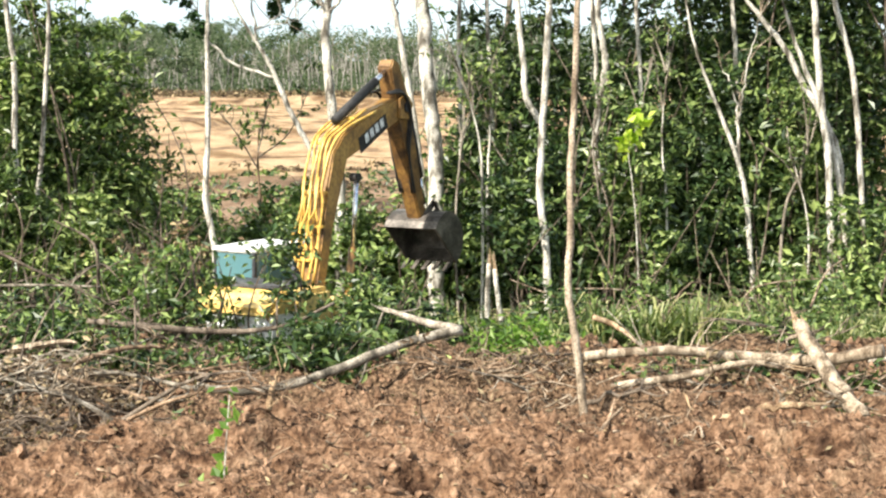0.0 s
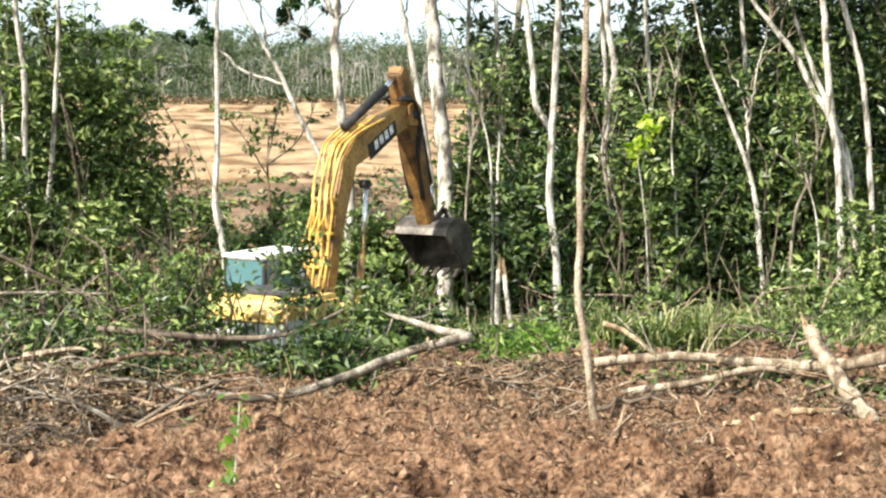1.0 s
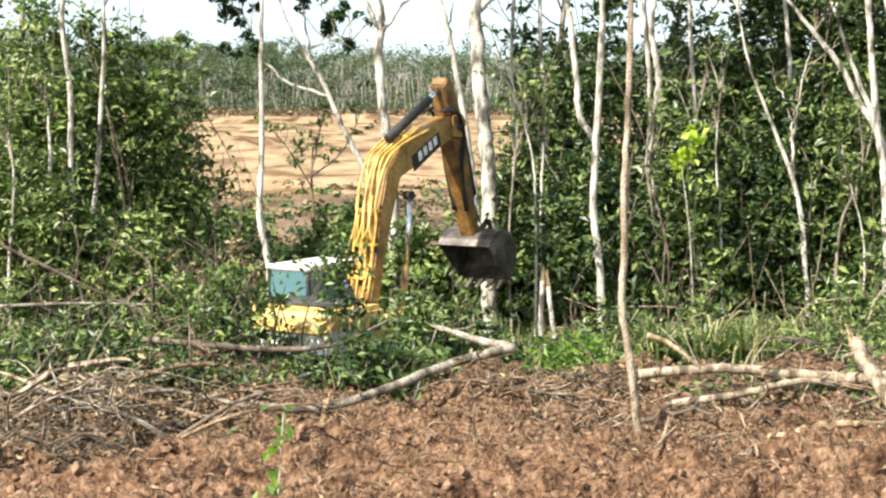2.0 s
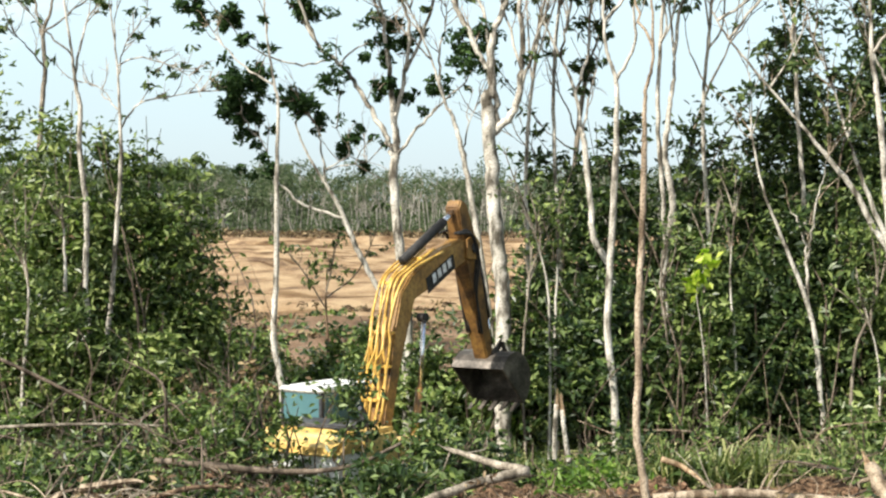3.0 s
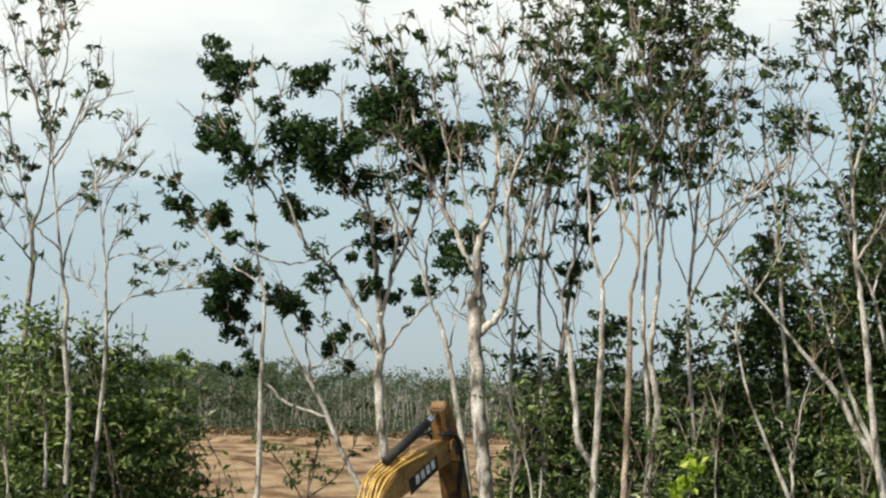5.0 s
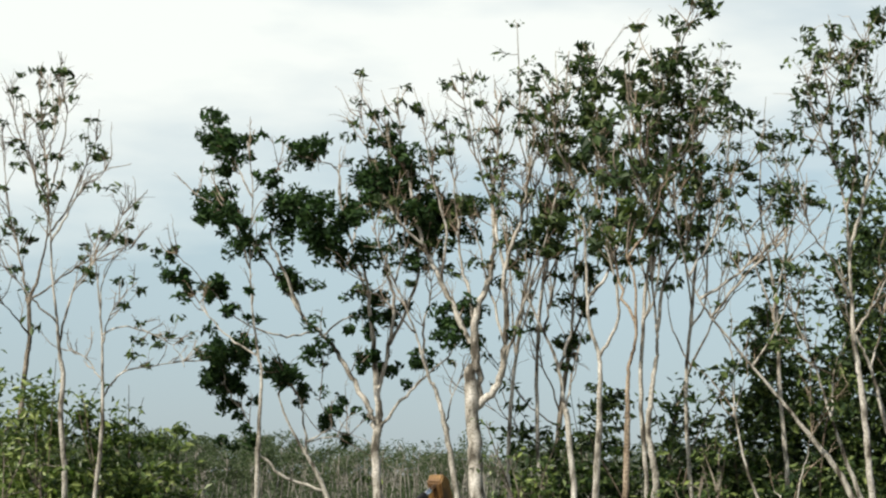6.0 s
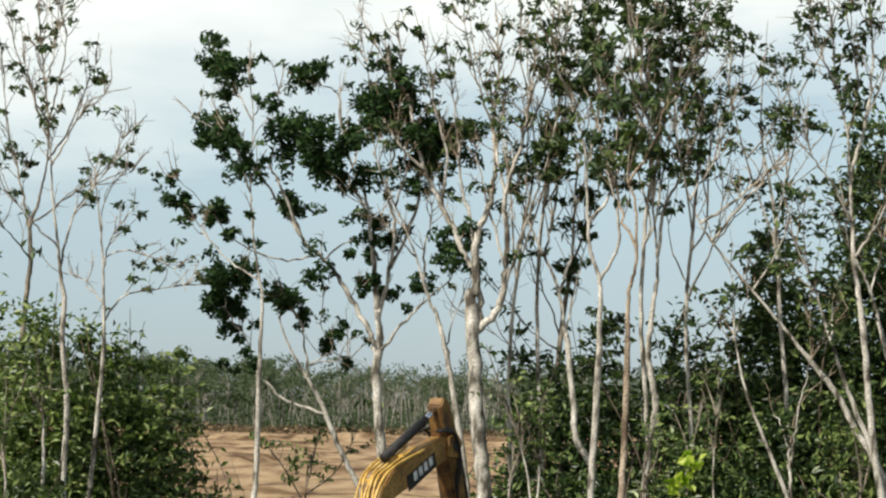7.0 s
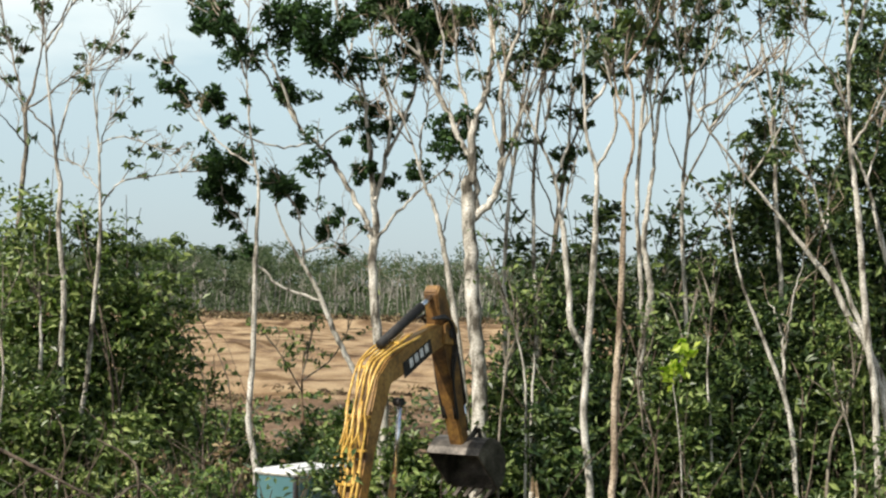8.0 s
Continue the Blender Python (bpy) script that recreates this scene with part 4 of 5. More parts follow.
tree("thin greenish sapling beside the thicket", [(2.24, 42.5, -0.18), (2.25, 42.5, 1.97), (2.1, 42.5, 3.73), (1.45, 42.5, 5.72)], 0.045, (), (0.7, 8, 0.14), BARK_WHITE, LEAF, 24, 0.6, 5)
tree("small sapling at the edge of the clearing", [(-3.05, 50, 0.07), (-3.13, 50, 1.11), (-3.21, 50, 2.44), (-3.15, 50, 3.76)], 0.06, (), (0.55, 12, 0.2), BARK_BROWN, LEAF, 25, 0.8, 10)

# ---------------------------------------------------------------- thickets
for i, (pts, r) in enumerate([
        ([(5.9, 43.2, -0.78), (5.82, 43.2, 1.28), (5.75, 43.2, 3.2), (6.06, 43.2, 5.23)], 0.04), ([(6.53, 43, -0.75), (6.43, 43, 1.93), (6.3, 43, 3.58), (6.46, 43, 5.48)], 0.035),
        ([(8.93, 42.6, -0.7), (9.01, 42.6, 1.59), (9.37, 42.6, 2.72), (9.73, 42.6, 3.85)], 0.045), ([(9.52, 42.4, -0.8), (9.54, 42.4, 1.35), (9.2, 42.4, 2.86)], 0.035),
        ([(1.79, 42.8, -0.73), (1.66, 42.8, 1.44), (1.78, 42.8, 3.21), (1.9, 42.8, 4.6)], 0.035), ([(2.94, 43.4, -0.81), (3.03, 43.4, 1.77), (2.89, 43.4, 3.19)], 0.04),
        ([(5.03, 42.8, -0.73), (4.95, 42.8, 1.44), (4.74, 42.8, 3.21), (4.86, 42.8, 4.35)], 0.035)]):
    tree("thin pale sapling stem at the thicket edge", pts, r * 1.2, (), (0.7, 5, 0.17), BARK_WHITE if i % 2 else BARK_GREY, LEAF, 700 + i, 0.5, 8)

LEFT = "dense green leafy thicket beside the clearing"
for i, (x, y, w, h, n) in enumerate([
        (-10.8, 46, 3.4, 9.2, 11000), (-8.9, 45.5, 3.0, 9.2, 12000), (-7.6, 46, 2.2, 9.2, 8500), (-6.5, 46.5, 1.7, 7.6, 5200), (-9.6, 43, 3.6, 5.6, 8000), (-7.2, 43.2, 2.8, 5.0, 5600),
        (-5.8, 47, 1.8, 5.2, 1500), (-4.9, 44.5, 1.9, 2.6, 800)]):
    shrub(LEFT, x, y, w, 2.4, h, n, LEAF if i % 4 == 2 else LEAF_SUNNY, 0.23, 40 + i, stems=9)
# most shrubs here take the dark leaf: tree shade put into the colour
RIGHT = "dense dark green leafy thicket under the rubber trees"
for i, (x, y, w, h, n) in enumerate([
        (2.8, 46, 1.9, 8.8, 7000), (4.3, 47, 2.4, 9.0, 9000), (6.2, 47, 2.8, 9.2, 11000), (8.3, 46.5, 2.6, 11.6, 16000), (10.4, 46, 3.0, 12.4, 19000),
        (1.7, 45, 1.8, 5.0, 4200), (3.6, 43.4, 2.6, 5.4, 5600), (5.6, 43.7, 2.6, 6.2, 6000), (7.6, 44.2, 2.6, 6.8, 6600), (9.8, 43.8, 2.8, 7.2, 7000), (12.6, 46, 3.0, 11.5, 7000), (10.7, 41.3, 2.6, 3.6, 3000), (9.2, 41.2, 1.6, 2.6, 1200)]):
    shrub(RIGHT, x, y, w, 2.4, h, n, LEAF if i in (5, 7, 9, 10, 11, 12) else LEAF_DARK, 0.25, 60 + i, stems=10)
MID = "low leafy bush at the edge of the clearing"
for i, (x, y, w, h, n) in enumerate([(-3.1, 50, 2.0, 3.0, 1300), (-1.9, 49, 1.8, 3.7, 1500), (-4.6, 48, 1.8, 2.4, 900), (-0.4, 46, 2.2, 3.4, 1600), (0.9, 46, 2.0, 3.0, 1400), (-6.2, 55, 3.0, 3.0, 1000)]):
    shrub(MID, x, y, w, 1.6, h, n * 3, LEAF, 0.22, 80 + i)
COVER = "low leafy creeper over felled branches"
# round the excavator and before the thicket
for i, (x, y, w, h, n) in enumerate([
        (-6.0, 35.0, 3.0, 2.0, 1300), (-4.4, 34.6, 1.8, 2.5, 1800), (-3.5, 33.8, 0.9, 2.2, 900), (-1.74, 34.7, 0.5, 3.05, 460), (-2.82, 34.6, 0.4, 2.5, 200), (-0.45, 34.6, 0.9, 2.5, 1200),
        (0.3, 36, 1.6, 2.4, 1600), (1.6, 37, 2.2, 2.0, 1600), (-8.2, 35, 3.0, 2.0, 1200), (-2.0, 35.6, 0.5, 2.7, 420), (4.4, 34, 2.4, 1.4, 1000), (6.8, 33.6, 2.4, 1.3, 1000),
        (3.2, 38, 2.2, 2.3, 1500), (5.6, 38, 2.6, 2.5, 1800), (8.2, 38, 2.6, 2.6, 1800), (4.4, 36, 2.0, 1.5, 900), (7.2, 36, 2.2, 1.5, 900)]):
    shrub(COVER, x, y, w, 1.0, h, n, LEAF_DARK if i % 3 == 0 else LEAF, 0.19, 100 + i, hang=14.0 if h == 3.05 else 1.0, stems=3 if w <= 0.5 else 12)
# on the bank of soil
for i, (x, y, w, h, n) in enumerate([
        (-0.9, 30.6, 2.0, 0.85, 1500), (-3.7, 33.0, 0.9, 1.9, 700), (-2.9, 31.6, 1.4, 0.3, 260), (-3.5, 30.4, 1.8, 0.6, 800), (-4.8, 31.2, 1.6, 0.7, 700), (-6.8, 31.8, 2.2, 0.8, 900),
        (6.2, 30.4, 1.8, 0.5, 500), (7.4, 29.6, 1.4, 0.5, 400), (-0.3, 31.4, 1.3, 0.8, 800), (-5.5, 31.2, 2.0, 0.7, 800), (-7.4, 30.6, 2.2, 0.7, 900)]):
    shrub(COVER, x, y, w, 1.0, h, n, LEAF_DARK if i % 3 == 0 else LEAF, 0.19, 170 + i, hang=14.0 if h == 3.05 else 1.0, stems=3 if w <= 0.5 else 12)
for i, (x, y, w, h, n) in enumerate([(-7.0, 29.3, 2.4, 0.45, 900), (-5.0, 29.6, 2.2, 0.4, 700), (-5.9, 27.2, 2.6, 0.3, 900), (-5.6, 25.7, 2.2, 0.22, 700), (-4.6, 26.6, 1.4, 0.22, 400), (-4.2, 28.3, 1.6, 0.3, 500), (-3.2, 30.2, 1.6, 0.35, 500), (-6.2, 27.6, 2.2, 0.3, 500), (5.4, 30.4, 3.0, 0.4, 800), (2.4, 30.2, 2.4, 0.35, 600)]):
    shrub("withered brown leaves heaped on felled twigs", x, y, w, 1.4, h, n, LEAF_DRY, 0.13, 140 + i, stems=14)
shrub("withered brown twiggy bush at the thicket edge", -4.86, 42.4, 2.5, 1.2, 3.2, 1700, LEAF_RUST, 0.17, 151, stems=60)
shrub("patch of fresh light green leaves on the soil", 2.2, 31.6, 1.5, 0.6, 0.9, 420, LEAF_LIGHT, 0.17, 131)


def field_scrub():
    """Low tufts of dry and green scrub left standing over the cleared ground, and along the foot of the far woods."""
    rng = np.random.default_rng(31)
    for mat, n, seed_y, tall, name in ((LEAF_DRY, 150, (56, 120), 0.5, "dry"), (LEAF_DARK, 110, (54, 112), 0.7, "green"), (LEAF_DRY, 420, (318, 352), 1.0, "withered")):
        g = Geo()
        for _ in range(n):
            y = rng.uniform(*seed_y)
            x = rng.uniform(-0.2, 0.2) * y
            k = rng.uniform(0.5, 1.6)
            c = rng.normal(size=(26, 3)) * (0.45 * k * y / 80, 0.4 * k, 0.22 * k * tall) + (x, y, ground(x, y) + 0.2 * k * tall)
            leaves(g, c, 0.3 + y * 0.0016, rng)
        tagged(part("scrub", g, mat), name + " low scrub tufts on the cleared ground", "scrub", kind="stuff")


field_scrub()


def far_woods():
    """The plantation beyond the clearing: rows of thin pale stems under a sparse canopy."""
    rng = np.random.default_rng(5)
    st, lf, bl = Geo(), Geo(), Geo()
    for row in range(14):
        y = 358 + row * 9
        for x in np.arange(-130, 150, 4.8):
            x0, y0 = x + rng.uniform(-2.4, 2.4), y + rng.uniform(-4, 4)
            left = x0 < -30 + 8 * noise.noise(Vector((y * 0.1, 0, 0))) or noise.noise(Vector((x0 * 0.05, y0 * 0.03, 4))) > 0.18
            h = (12.0 if left else 9.8) + 4.6 * noise.noise(Vector((x0 * 0.05, y0 * 0.02, 0))) + rng.uniform(-2.2, 1.6) + row * 0.1
            if rng.random() < 0.22:
                continue
            lean = rng.normal(size=2) * 1.3
            a, e = np.array([x0, y0, -1.9]), np.array([x0 + lean[0], y0 + lean[1], -1.9 + h])
            m = (a + e) / 2 + rng.normal(size=3) * 0.35
            tube(st, [a, m, e], [rng.uniform(0.1, 0.19), 0.12, 0.05], 4)
            for _ in range(5):
                s = m + (e - m) * rng.uniform(-0.3, 0.8)
                tube(st, [s, s + np.array([*rng.normal(size=2) * 1.4, rng.uniform(1.2, 3.2)])], [0.075, 0.03], 3)
            # rounded tufts of leaves held within the crown
            for _ in range(11 if left else 8):
                q = e + np.array([*rng.uniform(-2.2, 2.2, 2), rng.uniform(-4.2, 0.3) if left else rng.uniform(-3.4, 0.3)])
                leaves(lf, q + ball(rng, 30 if left else 24, rng.uniform(0.9, 1.6)) * (1.2, 1.2, 0.75), 0.7 if left else 0.52, rng)
            c = a + rng.normal(size=(40, 3)) * (1.8, 1.2, 1.6) + (0, 0, 1.6)
            leaves(lf, c, 0.8, rng)
    for x in np.arange(-140, 160, 1.3):
        leaves(bl, np.array([x, 488, 4.0]) + rng.normal(size=(90, 3)) * (1.5, 1.5, 3.2), 1.4, rng)
    wood = new("far_woods")
    wood.location = (0, 0, 0)
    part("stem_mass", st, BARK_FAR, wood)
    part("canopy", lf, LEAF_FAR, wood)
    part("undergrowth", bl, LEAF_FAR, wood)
    tagged(wood, "distant plantation of thin pale rubber trees beyond the clearing", "woods", kind="stuff")


far_woods()


# ---------------------------------------------------------------- excavator
def excavator(x, y, turn):
    top = new("excavator")
    top.location, top.rotation_euler = (x, y, ground(x, y) - 0.1), (0, 0, radians(turn))

    moving, swung, dipper = ("ram", "arm_ram", "bucket_ram"), [], []

    def piece(name, build, mat, parent=top, label="", smooth=False):
        g = Geo()
        build(g)
        if name in ("boom", "arm", "bucket") or name in moving or parent in swung:
            # the boom and all that it carries, raised a little about its foot
            a = radians(2.4)
            for q in g.v:
                # a short lower boom: what lies above the knee sits 0.35 m lower
                on_dipper = name in ("arm", "bucket", "bucket_ram") or parent in dipper
                q[:, 2] -= 0.354 if on_dipper else 0.354 * np.clip((q[:, 2] - 1.95) / 2.95, 0, 1)
                y0, z0 = q[:, 1] - 0.25, q[:, 2] - 1.95
                q[:, 1], q[:, 2] = 0.25 + y0 * math.cos(a) - z0 * math.sin(a), 1.95 + y0 * math.sin(a) + z0 * math.cos(a)
        if name in ("arm", "bucket", "bucket_ram") or parent in dipper:
            # the dipper and bucket, drawn in about the boom's tip
            a = radians(-13)
            for q in g.v:
                y0, z0 = q[:, 1] - 3.57, q[:, 2] - 5.61
                q[:, 1], q[:, 2] = 3.57 + y0 * math.cos(a) - z0 * math.sin(a), 5.61 + y0 * math.sin(a) + z0 * math.cos(a)
        made = part(name, g, mat, parent, label, smooth)
        if name in ("arm", "bucket", "bucket_ram"):
            dipper.append(made)
        if name in ("boom", "arm", "bucket") or name in moving or parent in swung:
            swung.append(made)
        return made

    # undercarriage
    for s in (-1, 1):
        cx = s * 1.1
        loop = [(math.cos(a) * 0.42 + (1.65 if math.cos(a) > 0 else -1.65), 0.46 + 0.42 * math.sin(a)) for a in np.linspace(0, 2 * math.pi, 22, endpoint=False)]
        track = piece("track", lambda g: slab(g, loop, cx - 0.22, cx + 0.22, 0.02), GREY)
        for i in range(20):
            yy = -1.9 + i * 0.2
            for z in (0.0, 0.9):
                piece("shoe", lambda g: box(g, (cx - 0.3, yy - 0.085, z), (cx + 0.3, yy + 0.085, z + 0.05), 0.01), STEEL, track)
    piece("turntable", lambda g: tube(g, [(0, 0, 0.7), (0, 0, 1.06)], [0.62, 0.62], 28), GREY)
    # upper body
    piece("deck", lambda g: box(g, (-1.3, -2.0, 1.04), (1.3, 1.3, 1.22), 0.03), GREY)
    rear = [(-2.0, 1.0), (-2.75, 1.12), (-2.95, 1.5), (-2.9, 2.02), (-2.5, 2.22), (-2.0, 2.22)]
    cw = piece("counterweight", lambda g: slab(g, rear, -1.33, 1.33, 0.1), WHITE, label="white painted rounded counterweight")
    piece("stripe", lambda g: slab(g, [(-2.02, 1.88), (-2.98, 1.88), (-2.94, 2.05), (-2.52, 2.26), (-2.02, 2.26)], -1.345, 1.345, 0.09), HOOD_YELLOW, cw, "yellow upper band")
    piece("engine_hood", lambda g: box(g, (-1.3, -2.02, 1.22), (1.3, -0.75, 2.3), 0.09), HOOD_YELLOW, label="yellow engine cover")
    piece("hood_top", lambda g: box(g, (-0.9, -1.9, 2.28), (0.9, -0.95, 2.38), 0.04), GREY)
    piece("exhaust", lambda g: tube(g, [(0.75, -1.2, 2.2), (0.75, -1.2, 2.55), (0.75, -1.3, 2.66)], [0.06, 0.06, 0.06], 12), GREY)
    piece("side_box", lambda g: box(g, (0.55, -0.75, 1.22), (1.3, 1.1, 1.95), 0.06), HOOD_YELLOW)
    # cab
    cab = piece("cab", lambda g: box(g, (-1.42, -0.85, 1.22), (-0.42, 0.95, 1.85), 0.05), GREY, label="dark lower cab shell")
    for cx2 in (-1.39, -0.47):
        for cy in (-0.82, 0.1, 0.9):
            piece("pillar", lambda g: box(g, (cx2 - 0.03, cy - 0.04, 1.8), (cx2 + 0.04, cy + 0.04, 2.86), 0.015), GREY, cab)
    piece("roof", lambda g: box(g, (-1.44, -0.9, 2.83), (-0.4, 0.98, 2.94), 0.04), WHITE, cab, "white cab roof")
    piece("roof_hatch", lambda g: box(g, (-1.2, -0.5, 2.94), (-0.65, 0.3, 2.97), 0.012), WHITE, cab)
    piece("rear_window", lambda g: box(g, (-1.36, -0.84, 1.9), (-0.48, -0.82, 2.82), 0), GLASS, cab)
    piece("side_window", lambda g: box(g, (-1.41, -0.76, 1.9), (-1.4, 0.84, 2.82), 0), GLASS, cab)
    piece("windscreen", lambda g: box(g, (-1.36, 0.9, 1.7), (-0.48, 0.92, 2.82), 0), GLASS, cab)
    piece("inner_window", lambda g: box(g, (-0.44, -0.76, 1.9), (-0.43, 0.84, 2.82), 0), GLASS, cab)
    piece("seat", lambda g: (box(g, (-1.15, -0.5, 1.5), (-0.7, 0.0, 1.95), 0.06), box(g, (-1.15, -0.6, 1.9), (-0.7, -0.45, 2.55), 0.05)), RUBBER, cab)
    # boom: foot, bend, tip
    bx = 0.15
    outline = [(0.1, 1.85), (0.45, 1.85), (0.86, 3.4), (1.46, 4.9), (3.75, 5.62), (3.85, 5.85), (3.7, 6.08), (2.6, 5.86), (1.35, 5.42), (0.94, 5.08), (0.66, 4.28)]
    boom = piece("boom", lambda g: slab(g, outline, bx - 0.19, bx + 0.19, 0.035), YELLOW, label="yellow bent steel boom")
    panel = [(1.95, 4.98), (3.05, 5.44), (2.96, 5.74), (1.86, 5.3)]
    for s in (-1, 1):
        sx = bx + s * 0.192
        pl = piece("nameplate", lambda g: slab(g, panel, min(sx, sx + s * 0.006), max(sx, sx + s * 0.006), 0), RUBBER, boom, "dark panel with white marks")
        for i in range(4):
            a = 2.16 + i * 0.2
            bar = [(a, 5.18 + 0.42 * (a - 2.16)), (a + 0.13, 5.23 + 0.42 * (a - 2.16)), (a + 0.08, 5.41 + 0.42 * (a - 2.16)), (a - 0.05, 5.36 + 0.42 * (a - 2.16))]
            piece("mark", lambda g: slab(g, bar, min(sx + s * 0.006, sx + s * 0.01), max(sx + s * 0.006, sx + s * 0.01), 0), WHITE, pl)
    # pipes that run up the back of the boom
    for i in range(6):
        px = bx - 0.23 + i * 0.092
        wob, jog = 0.06 * math.sin(i * 2.3), 0.045 * math.sin(i * 4.1 + 1)
        pts = [(px * 0.8 + 0.02, -0.05, 2.0), (px + jog, 0.12 + wob, 2.6), (px - jog, 0.3 + wob * 0.5, 3.3), (px + jog, 0.38, 4.0), (px - jog, 0.5 + wob, 4.45), (px, 0.78, 5.24 + wob), (px + 0.02 * (i - 3), 1.3, 5.55), (px, 2.1 + 0.2 * (i % 3), 5.86 + wob)]
        piece("pipe", lambda g: tube(g, spline(pts, 7), [0.024 + 0.004 * (i % 2)], 8), PIPE_YELLOW, boom, smooth=True)
    for cy, cz, cl, cr in ((0.17, 2.75, 0.26, 0.1), (0.36, 3.5, 0.1, 0.27), (0.5, 4.25, 0.26, 0.27), (0.85, 5.28, 0.24, 0.05), (1.7, 5.72, 0.22, 0.24)):
        piece("clamp", lambda g: box(g, (bx - cl, cy - 0.05, cz - 0.03), (bx + cr, cy + 0.07, cz + 0.03), 0.012), PIPE_YELLOW, boom)
    for i in range(3):
        px = bx - 0.24 + 0.16 * i
        pts = [(px, 0.12 + 0.04 * i, 2.7 + 0.3 * i), (px - 0.06, 0.08 + 0.06 * i, 3.2 + 0.2 * i), (px + 0.1, 0.2, 3.9), (px + 0.02, 0.5, 4.6)]
        piece("hose", lambda g: tube(g, spline(pts, 7), [0.024], 8), PIPE_YELLOW, boom, smooth=True)
    # boom lifting rams
    for s in (-1, 1):
        hx = bx + s * 0.36
        ram = piece("ram", lambda g: tube(g, [(hx, 0.95, 1.5), (hx, 1.3, 2.9)], [0.085, 0.085], 14), YELLOW, smooth=True)
        piece("rod", lambda g: tube(g, [(hx, 1.3, 2.9), (hx, 1.5, 4.45)], [0.05, 0.05], 12), CHROME, ram, smooth=True)
        piece("pin", lambda g: tube(g, [(hx - 0.12, 1.5, 4.5), (hx + 0.06, 1.5, 4.5)], [0.1, 0.1], 14), RUBBER, ram)
    # arm ram on top of the boom
    ram = piece("arm_ram", lambda g: tube(g, [(bx, 1.3, 5.7), (bx, 2.9, 6.4)], [0.1, 0.1], 14), RUBBER, label="black hydraulic cylinder", smooth=True)
    piece("rod", lambda g: tube(g, [(bx, 2.85, 6.38), (bx, 3.32, 6.6)], [0.06, 0.06], 12), CHROME, ram, smooth=True)
    # arm
    arm_outline = [(3.16, 6.74), (3.4, 6.72), (3.98, 6.0), (4.2, 5.55), (5.28, 3.5), (5.06, 3.36), (3.78, 5.2), (3.45, 5.75), (3.08, 6.55)]
    arm = piece("arm", lambda g: slab(g, arm_outline, bx - 0.17, bx + 0.17, 0.03), ARM_YELLOW, label="dirty yellow steel dipper arm with shade in its paint")
    for s in (-1, 1):
        sx = bx + s * 0.26
        piece("cheek", lambda g: slab(g, [(3.5, 5.55), (3.95, 5.6), (3.98, 5.95), (3.7, 6.12), (3.45, 5.95)], min(sx, sx - s * 0.06), max(sx, sx - s * 0.06), 0.01), YELLOW, arm)
        for k in range(2):
            hx2 = sx - s * 0.07 * k
            hp = [(hx2, 3.0, 6.0), (hx2 + s * 0.06, 3.5, 6.05 + 0.06 * k), (hx2 + s * 0.05, 3.9, 5.6), (hx2 - s * 0.05, 4.1, 4.9), (hx2 - s * 0.08, 4.55, 4.1)]
            piece("hose", lambda g: tube(g, spline(hp, 7), [0.03], 8), RUBBER, arm, smooth=True)
    piece("pivot", lambda g: tube(g, [(bx - 0.3, 3.72, 5.82), (bx + 0.3, 3.72, 5.82)], [0.11, 0.11], 14), GREY, arm)
    bram = piece("bucket_ram", lambda g: tube(g, [(bx, 4.3, 5.7), (bx, 5.0, 4.5)], [0.085, 0.085], 12), RUBBER, smooth=True)
    piece("rod", lambda g: tube(g, [(bx, 5.0, 4.5), (bx, 5.3, 3.95)], [0.05, 0.05], 12), CHROME, bram, smooth=True)
    for s in (-1, 1):
        lx = bx + s * 0.2
        piece("link", lambda g: slab(g, [(5.0, 3.72), (5.34, 4.06), (5.42, 3.94), (5.1, 3.58)], lx - 0.025, lx + 0.025, 0.008), STEEL, bram)
        piece("rocker", lambda g: slab(g, [(5.26, 4.0), (5.38, 4.02), (5.66, 3.7), (5.56, 3.62)], lx + s * 0.06 - 0.025, lx + s * 0.06 + 0.025, 0.008), STEEL, bram)
    # bucket: a curved shell, side plates, teeth
    arc = np.linspace(radians(165), radians(-48), 14)
    prof = [(5.42 + 0.66 * math.cos(a), 3.2 + 0.62 * math.sin(a)) for a in arc]
    inner = [(5.42 + (py - 5.42) * 0.93, 3.2 + (pz - 3.2) * 0.93) for py, pz in prof][::-1]
    bucket = piece("bucket", lambda g: slab(g, prof + inner, bx - 0.6, bx + 0.6, 0), STEEL, label="worn dark steel digging bucket")
    for s in (-1, 1):
        sx = bx + s * 0.62
        piece("side_plate", lambda g: slab(g, prof, sx - 0.025, sx + 0.025, 0.008), STEEL, bucket)
        piece("ear", lambda g: slab(g, [(4.95, 3.4), (5.0, 3.62), (5.5, 3.9), (5.75, 3.7), (5.3, 3.5)], bx + s * 0.24 - 0.03, bx + s * 0.24 + 0.03, 0.01), STEEL, bucket)
    for i in range(5):
        tx = bx - 0.52 + i * 0.26
        piece("tooth", lambda g: slab(g, [(5.88, 2.78), (5.8, 2.68), (5.5, 2.52), (5.78, 2.78)], tx - 0.05, tx + 0.05, 0.006), STEEL, bucket)
    return tagged(top, "yellow crawler excavator with raised boom working behind felled branches", "excavator")


excavator(-1.66, 37.8, -31)


